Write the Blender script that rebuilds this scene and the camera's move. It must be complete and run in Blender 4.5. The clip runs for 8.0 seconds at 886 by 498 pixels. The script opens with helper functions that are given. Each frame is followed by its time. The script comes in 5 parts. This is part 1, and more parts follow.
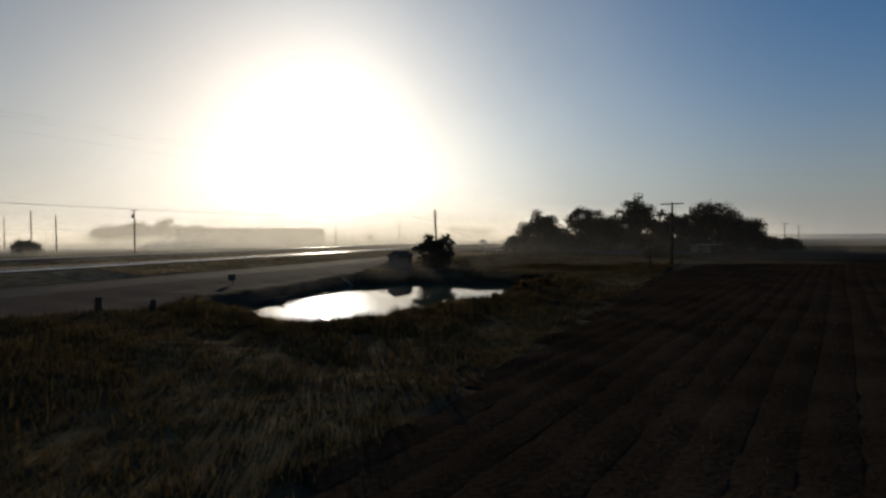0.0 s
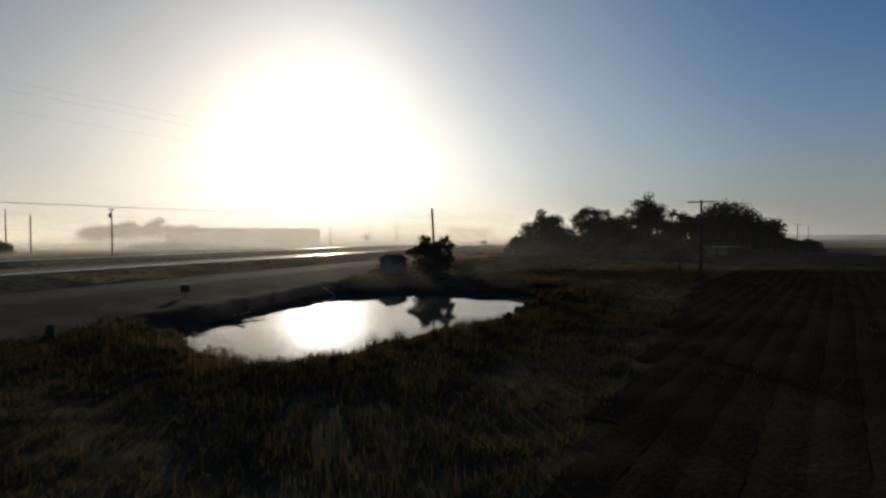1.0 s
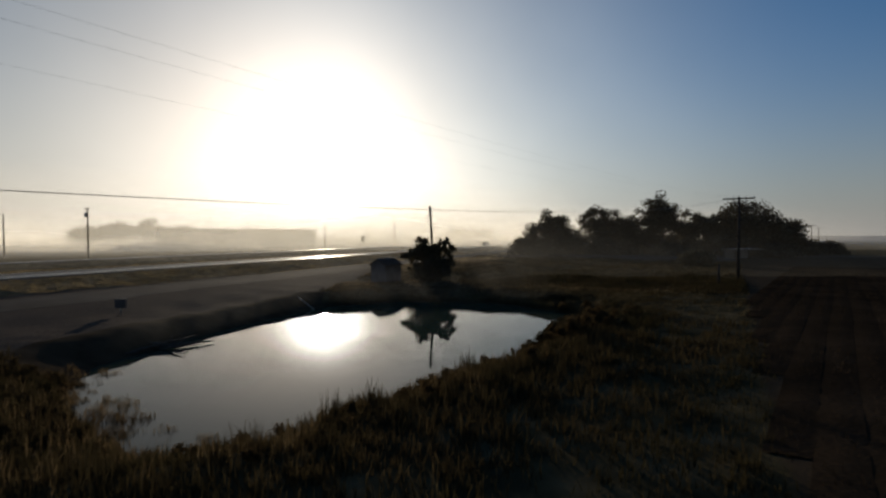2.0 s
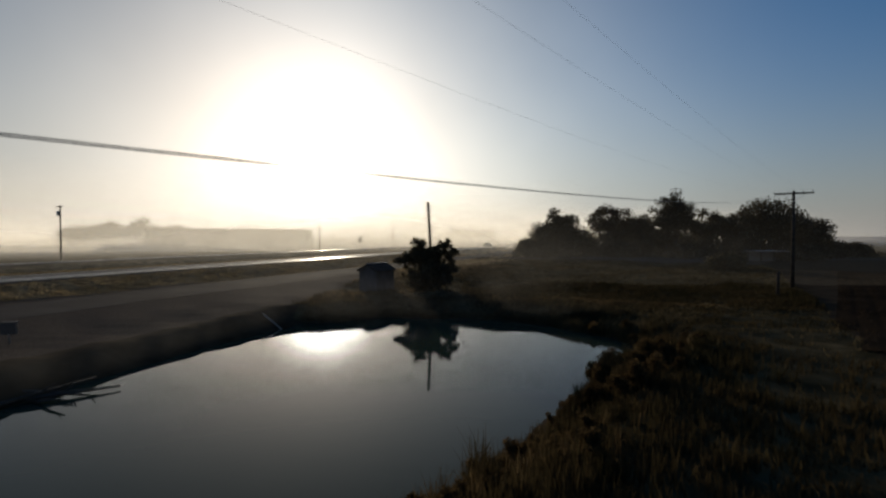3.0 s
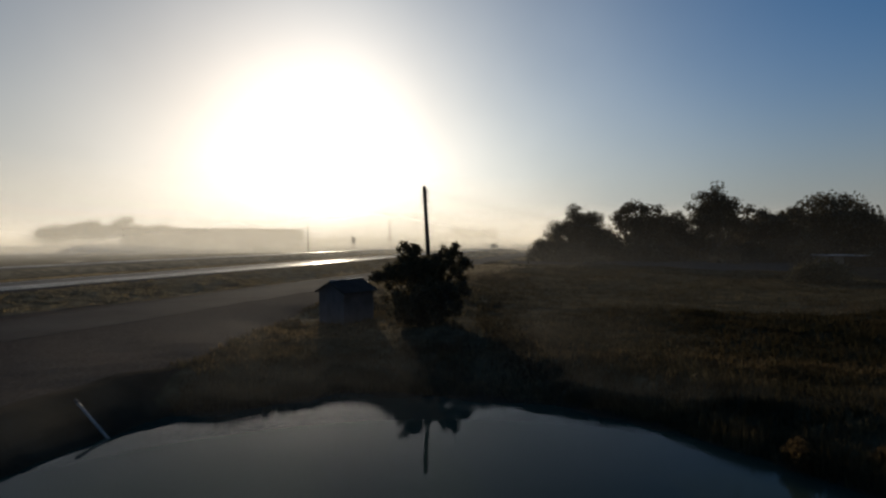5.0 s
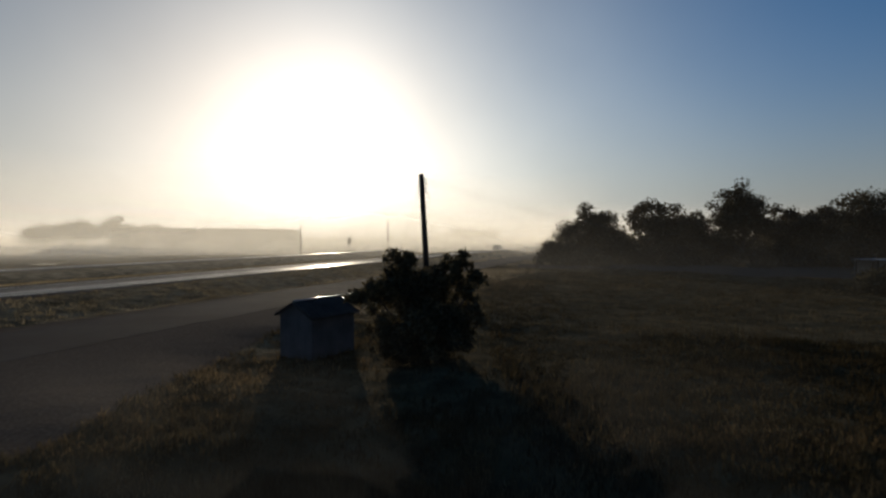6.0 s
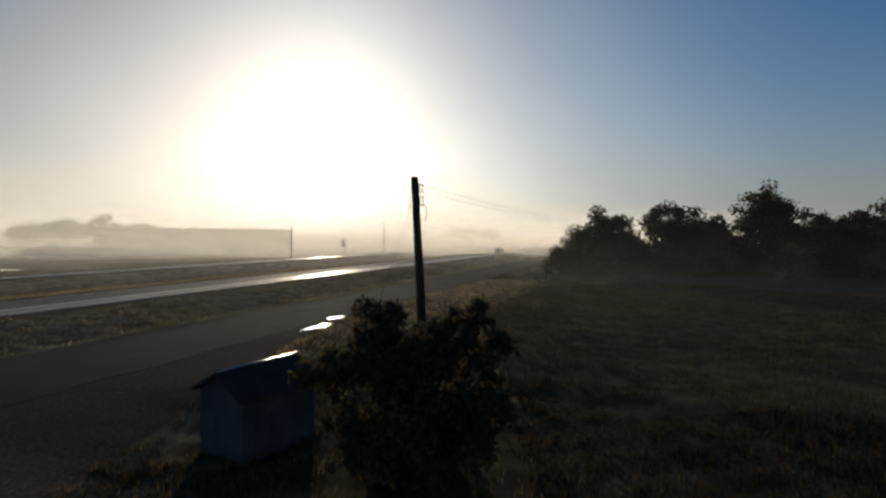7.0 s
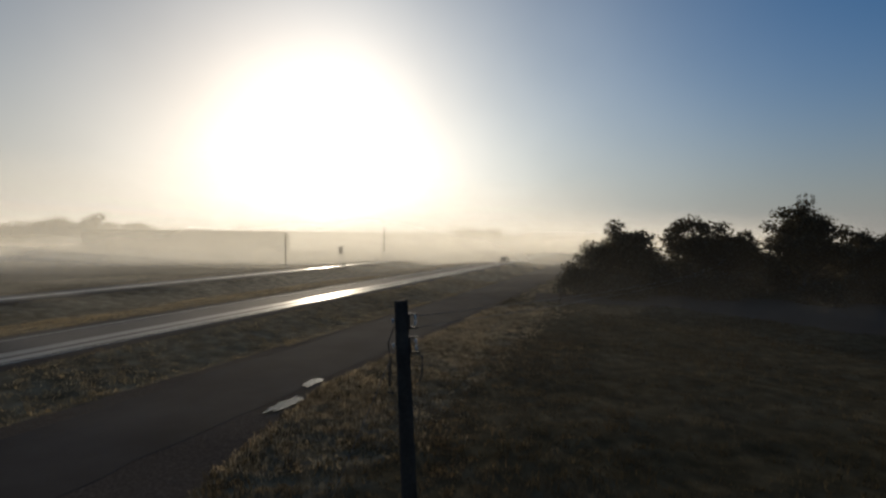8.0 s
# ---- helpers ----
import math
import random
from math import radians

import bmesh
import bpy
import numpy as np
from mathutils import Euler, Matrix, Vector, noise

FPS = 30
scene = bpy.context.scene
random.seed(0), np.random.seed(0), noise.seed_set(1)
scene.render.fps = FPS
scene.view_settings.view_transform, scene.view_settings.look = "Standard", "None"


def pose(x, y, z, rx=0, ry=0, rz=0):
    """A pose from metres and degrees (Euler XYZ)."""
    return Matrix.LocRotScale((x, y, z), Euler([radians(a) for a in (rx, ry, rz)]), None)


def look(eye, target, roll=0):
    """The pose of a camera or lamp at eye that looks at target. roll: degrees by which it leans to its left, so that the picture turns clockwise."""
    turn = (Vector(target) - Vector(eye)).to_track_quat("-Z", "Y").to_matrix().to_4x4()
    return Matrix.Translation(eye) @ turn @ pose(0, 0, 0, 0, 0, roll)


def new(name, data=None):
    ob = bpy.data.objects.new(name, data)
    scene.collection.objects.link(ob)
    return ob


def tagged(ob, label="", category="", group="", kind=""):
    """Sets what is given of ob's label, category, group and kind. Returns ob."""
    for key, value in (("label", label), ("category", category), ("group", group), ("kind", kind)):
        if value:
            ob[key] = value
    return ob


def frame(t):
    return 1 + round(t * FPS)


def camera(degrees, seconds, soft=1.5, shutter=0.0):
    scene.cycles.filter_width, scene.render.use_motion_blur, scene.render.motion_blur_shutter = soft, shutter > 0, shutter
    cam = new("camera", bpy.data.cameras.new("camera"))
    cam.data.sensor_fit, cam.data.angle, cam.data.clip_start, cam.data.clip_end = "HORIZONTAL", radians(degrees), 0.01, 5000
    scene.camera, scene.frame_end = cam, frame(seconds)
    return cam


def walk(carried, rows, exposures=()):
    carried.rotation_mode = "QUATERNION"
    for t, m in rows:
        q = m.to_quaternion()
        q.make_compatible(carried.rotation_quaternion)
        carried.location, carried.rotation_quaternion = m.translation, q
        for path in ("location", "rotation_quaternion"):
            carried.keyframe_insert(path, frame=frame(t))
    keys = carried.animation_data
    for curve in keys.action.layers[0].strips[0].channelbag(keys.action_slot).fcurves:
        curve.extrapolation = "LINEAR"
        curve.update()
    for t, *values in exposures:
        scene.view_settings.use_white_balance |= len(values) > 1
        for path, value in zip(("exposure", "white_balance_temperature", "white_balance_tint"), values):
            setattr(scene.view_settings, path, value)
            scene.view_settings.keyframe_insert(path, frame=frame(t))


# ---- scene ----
cam = camera(81.8, 8.0, soft=2.5, shutter=0.2)
PATH = [
    (0, (-0.226, 1.301, 5.512), (-0.227, 3.3, 5.459), -0.3),
    (0.5, (-0.091, 5.336, 5.631), (-0.091, 7.335, 5.58), -0.2),
    (1, (-0.067, 9.503, 5.691), (-0.066, 11.503, 5.639), -0.2),
    (1.5, (-0.061, 13.437, 5.744), (-0.058, 15.436, 5.694), -0.2),
    (3, (0.013, 25.52, 5.866), (0.013, 27.52, 5.818), -0.1),
    (3.5, (0.017, 29.785, 6.003), (0.016, 31.785, 5.951), -0.2),
    (4, (-0.016, 34.001, 6.072), (-0.02, 36.0, 6.022), -0.1),
    (4.5, (-0.102, 38.468, 5.98), (-0.107, 40.468, 5.931), -0.1),
    (6, (-0.336, 51.001, 6.265), (-0.342, 53.0, 6.217), -0.0),
    (6.5, (-0.462, 55.109, 6.275), (-0.467, 57.108, 6.227), 0.0),
    (7, (-0.538, 59.239, 7.414), (-0.538, 61.239, 7.361), 0.3),
    (7.5, (-0.617, 63.194, 9.02), (-0.623, 65.193, 8.963), 0.6),
    (8, (-0.711, 66.91, 10.441), (-0.72, 68.909, 10.376), 0.9),
]
walk(cam, [(t, look(eye, target, roll)) for t, eye, target, roll in PATH])

# ---- light ----
SUN_AZ, SUN_EL = -13.0, 8.6          # degrees right of the y axis, degrees up
SUN_DIR = Vector((math.sin(radians(SUN_AZ)) * math.cos(radians(SUN_EL)), math.cos(radians(SUN_AZ)) * math.cos(radians(SUN_EL)), math.sin(radians(SUN_EL))))
SKY, GLOW = 0.053, 1.0
world = bpy.data.worlds.new("morning_sky")
scene.world = world
world.use_nodes = True
wt = world.node_tree
wt.nodes.clear()


def wnode(kind, **values):
    n = wt.nodes.new(kind)
    for k, v in values.items():
        if k == "operation":
            n.operation = v
        else:
            n.inputs[int(k[1:])].default_value = v
    return n


sky = wt.nodes.new("ShaderNodeTexSky")
sky.sky_type, sky.sun_disc = "NISHITA", False
sky.sun_elevation, sky.sun_rotation = radians(SUN_EL), radians(SUN_AZ)
sky.air_density, sky.dust_density, sky.ozone_density = 1.0, 0.8, 2.0
skybg = wnode("ShaderNodeBackground", i1=SKY)
tone = wt.nodes.new("ShaderNodeMix")          # deep blue away from the sun, milky towards it
tone.data_type = "RGBA"
tone.inputs["A"].default_value, tone.inputs["B"].default_value = (0.16, 0.98, 1.75, 1), (1.06, 0.89, 0.79, 1)
blue = wnode("ShaderNodeVectorMath", operation="MULTIPLY")
wt.links.new(sky.outputs[0], blue.inputs[0])
wt.links.new(tone.outputs["Result"], blue.inputs[1])
wt.links.new(blue.outputs[0], skybg.inputs[0])
coord = wt.nodes.new("ShaderNodeTexCoord")
norm = wnode("ShaderNodeVectorMath", operation="NORMALIZE")
wt.links.new(coord.outputs["Generated"], norm.inputs[0])
dot = wnode("ShaderNodeVectorMath", operation="DOT_PRODUCT", i1=SUN_DIR)
wt.links.new(norm.outputs[0], dot.inputs[0])
pos = wnode("ShaderNodeMath", operation="MAXIMUM", i1=0.0)
wt.links.new(dot.outputs["Value"], pos.inputs[0])


# the fog reaches higher on the far side of the sun, over the fields beyond the highway
HAZE_DIR = Vector((math.sin(radians(SUN_AZ - 9)), math.cos(radians(SUN_AZ - 9)), 0.12)).normalized()
milky = wnode("ShaderNodeVectorMath", operation="DOT_PRODUCT", i1=HAZE_DIR)
wt.links.new(norm.outputs[0], milky.inputs[0])
away = wnode("ShaderNodeMath", operation="ABSOLUTE")
wt.links.new(milky.outputs["Value"], away.inputs[0])
near = wnode("ShaderNodeMath", operation="POWER", i1=2.7)
wt.links.new(away.outputs[0], near.inputs[0])
wt.links.new(near.outputs[0], tone.inputs["Factor"])
sep = wt.nodes.new("ShaderNodeSeparateXYZ")
wt.links.new(norm.outputs[0], sep.inputs[0])
absz = wnode("ShaderNodeMath", operation="ABSOLUTE")
wt.links.new(sep.outputs[2], absz.inputs[0])
# the haze drifts in faint veils
veil = wt.nodes.new("ShaderNodeTexNoise")
veil.inputs["Scale"].default_value, veil.inputs["Detail"].default_value, veil.inputs["Roughness"].default_value = 2.6, 4, 0.5
wt.links.new(norm.outputs[0], veil.inputs["Vector"])
vamt = wnode("ShaderNodeMapRange")
vamt.inputs["To Min"].default_value, vamt.inputs["To Max"].default_value = 0.66, 1.34
wt.links.new(veil.outputs["Fac"], vamt.inputs["Value"])


def halo(power, strength, colour, decay):
    """Sunlight scattered forward by the fog: falls off round the sun, and thins out upwards."""
    p = wnode("ShaderNodeMath", operation="POWER", i1=power)
    wt.links.new(pos.outputs[0], p.inputs[0])
    thin = wnode("ShaderNodeMath", operation="MULTIPLY", i1=-decay)
    wt.links.new(absz.outputs[0], thin.inputs[0])
    e = wnode("ShaderNodeMath", operation="EXPONENT")
    wt.links.new(thin.outputs[0], e.inputs[0])
    f = wnode("ShaderNodeMath", operation="MULTIPLY")
    wt.links.new(p.outputs[0], f.inputs[0])
    wt.links.new(e.outputs[0], f.inputs[1])
    g = wnode("ShaderNodeMath", operation="MULTIPLY")
    wt.links.new(f.outputs[0], g.inputs[0])
    wt.links.new(vamt.outputs["Result"], g.inputs[1])
    m = wnode("ShaderNodeMath", operation="MULTIPLY", i1=strength)
    wt.links.new(g.outputs[0], m.inputs[0])
    b = wnode("ShaderNodeBackground", i0=(*colour, 1))
    wt.links.new(m.outputs[0], b.inputs[1])
    return b


deep = wnode("ShaderNodeMath", operation="POWER", i1=1.5)
wt.links.new(absz.outputs[0], deep.inputs[0])
low = wnode("ShaderNodeMath", operation="MULTIPLY", i1=-12.0)
wt.links.new(deep.outputs[0], low.inputs[0])
fogdens = wnode("ShaderNodeMath", operation="EXPONENT")
wt.links.new(low.outputs[0], fogdens.inputs[0])
fogamt = wnode("ShaderNodeMath", operation="MULTIPLY", i1=0.96)
wt.links.new(fogdens.outputs[0], fogamt.inputs[0])
fogbg = wnode("ShaderNodeBackground", i0=(1.0, 0.955, 0.90, 1))
fogp = wnode("ShaderNodeMath", operation="POWER", i1=9.0)
wt.links.new(pos.outputs[0], fogp.inputs[0])
fogs = wnode("ShaderNodeMath", operation="MULTIPLY_ADD", i1=0.10, i2=0.275)
wt.links.new(fogp.outputs[0], fogs.inputs[0])
wt.links.new(fogs.outputs[0], fogbg.inputs[1])
band = wt.nodes.new("ShaderNodeMixShader")
wt.links.new(fogamt.outputs[0], band.inputs[0])
wt.links.new(skybg.outputs[0], band.inputs[1])
wt.links.new(fogbg.outputs[0], band.inputs[2])
last = band
for power, strength, colour, decay in ((6, 0.42, (1.0, 0.98, 0.92), 1.1), (14, 0.33, (1.0, 0.98, 0.90), 2.0), (600, 10.0, (1.0, 0.97, 0.9), 0.0)):
    add = wt.nodes.new("ShaderNodeAddShader")
    wt.links.new(last.outputs[0], add.inputs[0])
    wt.links.new(halo(power, strength * GLOW, colour, decay).outputs[0], add.inputs[1])
    last = add
# a broad upright shaft of light over the sun, where the fog is lit through
beside = wnode("ShaderNodeVectorMath", operation="DOT_PRODUCT", i1=Vector((SUN_DIR.y, -SUN_DIR.x, 0)).normalized() / 0.215)
wt.links.new(norm.outputs[0], beside.inputs[0])
square = wnode("ShaderNodeMath", operation="MULTIPLY")
wt.links.new(beside.outputs["Value"], square.inputs[0])
wt.links.new(beside.outputs["Value"], square.inputs[1])
rise = wnode("ShaderNodeMath", operation="MULTIPLY_ADD", i1=3.0)
wt.links.new(absz.outputs[0], rise.inputs[0])
wt.links.new(square.outputs[0], rise.inputs[2])
flip = wnode("ShaderNodeMath", operation="MULTIPLY", i1=-1.0)
wt.links.new(rise.outputs[0], flip.inputs[0])
shaft = wnode("ShaderNodeMath", operation="EXPONENT")
wt.links.new(flip.outputs[0], shaft.inputs[0])
ahead = wnode("ShaderNodeMath", operation="POWER", i1=12.0)
wt.links.new(pos.outputs[0], ahead.inputs[0])
lit = wnode("ShaderNodeMath", operation="MULTIPLY")
wt.links.new(shaft.outputs[0], lit.inputs[0])
wt.links.new(ahead.outputs[0], lit.inputs[1])
level = wnode("ShaderNodeMath", operation="MULTIPLY", i1=0.72 * GLOW)
wt.links.new(lit.outputs[0], level.inputs[0])
glow = wnode("ShaderNodeBackground", i0=(1.0, 0.98, 0.91, 1))
wt.links.new(level.outputs[0], glow.inputs[1])
add = wt.nodes.new("ShaderNodeAddShader")
wt.links.new(last.outputs[0], add.inputs[0])
wt.links.new(glow.outputs[0], add.inputs[1])
last = add
wout = wt.nodes.new("ShaderNodeOutputWorld")
wt.links.new(last.outputs[0], wout.inputs[0])

sun = new("sun", bpy.data.lights.new("sun", "SUN"))
sun.data.energy, sun.data.angle, sun.data.color = 2.6, radians(0.6), (1.0, 0.84, 0.62)
sun.matrix_world = look((0, 0, 50), Vector((0, 0, 50)) - SUN_DIR)
scene.view_settings.exposure = 0.0
scene.cycles.transparent_max_bounces = 64          # the fog lies in many thin sheets
HAZE, STEAM = 0.0016, 0.02           # share of the view that a metre of haze, a wisp of steam, takes up

# ---- materials ----
def material(name, base, rough=0.8, second=None, scale=3.0, fine=40.0, bump=0.3, metal=0.0, through_light=0.0, specular=0.3, island=0.0, contrast=(0.35, 0.7)):
    """A surface that varies at two scales, with relief."""
    m = bpy.data.materials.new(name)
    m.use_nodes = True
    nt = m.node_tree
    b = nt.nodes["Principled BSDF"]
    tc = nt.nodes.new("ShaderNodeTexCoord")
    big = nt.nodes.new("ShaderNodeTexNoise")
    big.inputs["Scale"].default_value, big.inputs["Detail"].default_value = scale, 5
    small = nt.nodes.new("ShaderNodeTexNoise")
    small.inputs["Scale"].default_value, small.inputs["Detail"].default_value = fine, 4
    for n in (big, small):
        nt.links.new(tc.outputs["Object"], n.inputs["Vector"])
    ramp = nt.nodes.new("ShaderNodeValToRGB")
    ramp.color_ramp.elements[0].position, ramp.color_ramp.elements[1].position = contrast
    ramp.color_ramp.elements[0].color = (*base, 1)
    ramp.color_ramp.elements[1].color = (*(second or [c * 1.5 for c in base]), 1)
    nt.links.new(big.outputs["Fac"], ramp.inputs["Fac"])
    mul = nt.nodes.new("ShaderNodeMix")
    mul.data_type, mul.blend_type = "RGBA", "OVERLAY"
    mul.inputs["Factor"].default_value = 0.5
    nt.links.new(ramp.outputs["Color"], mul.inputs["A"])
    nt.links.new(small.outputs["Fac"], mul.inputs["B"])
    colour = mul.outputs["Result"]
    if island:
        geo = nt.nodes.new("ShaderNodeNewGeometry")
        hsv = nt.nodes.new("ShaderNodeHueSaturation")
        mp = nt.nodes.new("ShaderNodeMapRange")
        mp.inputs["To Min"].default_value, mp.inputs["To Max"].default_value = 1 - island, 1 + island
        nt.links.new(geo.outputs["Random Per Island"], mp.inputs["Value"])
        nt.links.new(mp.outputs["Result"], hsv.inputs["Value"])
        nt.links.new(colour, hsv.inputs["Color"])
        colour = hsv.outputs["Color"]
    nt.links.new(colour, b.inputs["Base Color"])
    b.inputs["Roughness"].default_value, b.inputs["Metallic"].default_value = rough, metal
    b.inputs["Specular IOR Level"].default_value = specular
    if bump:
        bp = nt.nodes.new("ShaderNodeBump")
        bp.inputs["Strength"].default_value, bp.inputs["Distance"].default_value = bump, 0.03
        nt.links.new(small.outputs["Fac"], bp.inputs["Height"])
        nt.links.new(bp.outputs["Normal"], b.inputs["Normal"])
    if through_light:
        tr = nt.nodes.new("ShaderNodeBsdfTranslucent")
        nt.links.new(colour, tr.inputs["Color"])
        mx = nt.nodes.new("ShaderNodeMixShader")
        mx.inputs[0].default_value = through_light
        out = nt.nodes["Material Output"]
        nt.links.new(b.outputs[0], mx.inputs[1])
        nt.links.new(tr.outputs[0], mx.inputs[2])
        nt.links.new(mx.outputs[0], out.inputs["Surface"])
    return m


def zoned_ground():
    """Earth with thin grass, gravel and tilled soil, shared out by the zone attribute."""
    m = bpy.data.materials.new("ground_cover")
    m.use_nodes = True
    nt = m.node_tree
    b = nt.nodes["Principled BSDF"]
    tc = nt.nodes.new("ShaderNodeTexCoord")

    def noise_node(scale, detail=6):
        n = nt.nodes.new("ShaderNodeTexNoise")
        n.inputs["Scale"].default_value, n.inputs["Detail"].default_value = scale, detail
        nt.links.new(tc.outputs["Object"], n.inputs["Vector"])
        return n

    def ramp_node(source, stops):
        r = nt.nodes.new("ShaderNodeValToRGB")
        r.color_ramp.elements[0].position, r.color_ramp.elements[0].color = stops[0][0], (*stops[0][1], 1)
        r.color_ramp.elements[1].position, r.color_ramp.elements[1].color = stops[-1][0], (*stops[-1][1], 1)
        for p, c in stops[1:-1]:
            r.color_ramp.elements.new(p).color = (*c, 1)
        nt.links.new(source, r.inputs["Fac"])
        return r.outputs["Color"]

    def mix(fac, a, c):
        x = nt.nodes.new("ShaderNodeMix")
        x.data_type = "RGBA"
        nt.links.new(fac, x.inputs["Factor"])
        nt.links.new(a, x.inputs["A"])
        nt.links.new(c, x.inputs["B"])
        return x.outputs["Result"]

    wide, mid, fine = noise_node(0.09), noise_node(0.8), noise_node(9.0)
    grass = mix(wide.outputs["Fac"],
                ramp_node(mid.outputs["Fac"], ((0.3, (0.022, 0.020, 0.010)), (0.55, (0.048, 0.040, 0.021)), (0.75, (0.072, 0.057, 0.031)))),
                ramp_node(mid.outputs["Fac"], ((0.3, (0.035, 0.029, 0.015)), (0.5, (0.08, 0.062, 0.032)), (0.72, (0.15, 0.116, 0.063)))))
    gravel = ramp_node(fine.outputs["Fac"], ((0.3, (0.050, 0.038, 0.029)), (0.55, (0.080, 0.062, 0.048)), (0.75, (0.125, 0.098, 0.076))))
    soil = ramp_node(mid.outputs["Fac"], ((0.3, (0.028, 0.021, 0.014)), (0.7, (0.06, 0.044, 0.028))))
    zone = nt.nodes.new("ShaderNodeAttribute")
    zone.attribute_name = "zone"
    parts = nt.nodes.new("ShaderNodeSeparateColor")
    nt.links.new(zone.outputs["Color"], parts.inputs[0])
    edge = nt.nodes.new("ShaderNodeMath")
    edge.operation = "MULTIPLY_ADD"
    edge.inputs[1].default_value, edge.inputs[2].default_value = 0.5, -0.25
    nt.links.new(mid.outputs["Fac"], edge.inputs[0])

    def weight(channel):
        a = nt.nodes.new("ShaderNodeMath")
        a.operation = "ADD"
        nt.links.new(parts.outputs[channel], a.inputs[0])
        nt.links.new(edge.outputs[0], a.inputs[1])
        s = nt.nodes.new("ShaderNodeMapRange")
        s.interpolation_type = "SMOOTHSTEP"
        s.inputs["From Min"].default_value, s.inputs["From Max"].default_value = 0.35, 0.65
        nt.links.new(a.outputs[0], s.inputs["Value"])
        return s.outputs["Result"]

    dry = ramp_node(mid.outputs["Fac"], ((0.3, (0.075, 0.056, 0.030)), (0.5, (0.15, 0.115, 0.064)), (0.72, (0.26, 0.205, 0.12))))
    colour = mix(weight(1), mix(weight(0), mix(weight(2), grass, dry), gravel), soil)
    nt.links.new(colour, b.inputs["Base Color"])
    b.inputs["Roughness"].default_value, b.inputs["Specular IOR Level"].default_value = 0.98, 0.004
    bp = nt.nodes.new("ShaderNodeBump")
    bp.inputs["Strength"].default_value, bp.inputs["Distance"].default_value = 0.4, 0.06
    nt.links.new(fine.outputs["Fac"], bp.inputs["Height"])
    nt.links.new(bp.outputs["Normal"], b.inputs["Normal"])
    return m


def water_material(name, rough=0.02, ripple=0.015, scale=1.6):
    m = bpy.data.materials.new(name)
    m.use_nodes = True
    nt = m.node_tree
    b = nt.nodes["Principled BSDF"]
    b.inputs["Base Color"].default_value = (0.028, 0.042, 0.030, 1)
    b.inputs["Roughness"].default_value, b.inputs["IOR"].default_value, b.inputs["Specular IOR Level"].default_value = rough, 1.33, 0.2
    tc = nt.nodes.new("ShaderNodeTexCoord")
    n = nt.nodes.new("ShaderNodeTexNoise")
    n.inputs["Scale"].default_value, n.inputs["Detail"].default_value = scale, 3
    nt.links.new(tc.outputs["Object"], n.inputs["Vector"])
    bp = nt.nodes.new("ShaderNodeBump")
    bp.inputs["Strength"].default_value, bp.inputs["Distance"].default_value = ripple, 0.1
    nt.links.new(n.outputs["Fac"], bp.inputs["Height"])
    nt.links.new(bp.outputs["Normal"], b.inputs["Normal"])
    return m


def mist_material(name, density, colour=(0.95, 0.95, 0.95), scale=0.02):
    """Thin fog: mostly clear, it passes on the light that falls on its far side. Fades out upwards and to the ends along the sheet's UV."""
    m = bpy.data.materials.new(name)
    m.use_nodes = True
    nt = m.node_tree
    nt.nodes.clear()
    tr = nt.nodes.new("ShaderNodeBsdfTranslucent")
    tr.inputs["Color"].default_value = (*colour, 1)
    clear = nt.nodes.new("ShaderNodeBsdfTransparent")
    mx = nt.nodes.new("ShaderNodeMixShader")
    out = nt.nodes.new("ShaderNodeOutputMaterial")
    at = nt.nodes.new("ShaderNodeAttribute")
    at.attribute_name = "thick"
    tc = nt.nodes.new("ShaderNodeTexCoord")
    n = nt.nodes.new("ShaderNodeTexNoise")
    n.inputs["Scale"].default_value, n.inputs["Detail"].default_value = scale, 5
    nt.links.new(tc.outputs["Object"], n.inputs["Vector"])
    r = nt.nodes.new("ShaderNodeMapRange")
    r.inputs["From Min"].default_value, r.inputs["From Max"].default_value = 0.25, 0.75
    r.inputs["To Min"].default_value, r.inputs["To Max"].default_value = 0.45 * density, density
    nt.links.new(n.outputs["Fac"], r.inputs["Value"])
    k = nt.nodes.new("ShaderNodeMath")
    k.operation = "MULTIPLY"
    nt.links.new(at.outputs["Fac"], k.inputs[0])
    nt.links.new(r.outputs["Result"], k.inputs[1])
    nt.links.new(k.outputs[0], mx.inputs[0])
    nt.links.new(clear.outputs[0], mx.inputs[1])
    nt.links.new(tr.outputs[0], mx.inputs[2])
    nt.links.new(mx.outputs[0], out.inputs["Surface"])
    return m


M_GROUND = zoned_ground()
M_WATER = water_material("pond_water")
M_PUDDLE = water_material("puddle_water", 0.05, 0.01)
M_ASPHALT = material("asphalt", (0.042, 0.040, 0.037), 0.75, (0.07, 0.066, 0.06), 0.25, 30, 0.25, specular=0.12)
M_LANE = material("worn_lane", (0.06, 0.059, 0.057), 0.38, (0.095, 0.092, 0.088), 0.15, 25, 0.12, specular=0.24)
M_PAINT = material("road_paint", (0.55, 0.52, 0.42), 0.6, (0.7, 0.68, 0.6), 2, 30, 0.1)
M_FRONTAGE = material("worn_frontage_asphalt", (0.036, 0.031, 0.028), 0.95, (0.064, 0.056, 0.050), 0.22, 28, 0.5, specular=0.02)
M_WOOD = material("weathered_wood", (0.045, 0.036, 0.028), 0.95, (0.085, 0.070, 0.056), 1.5, 22, 0.5, specular=0.02)
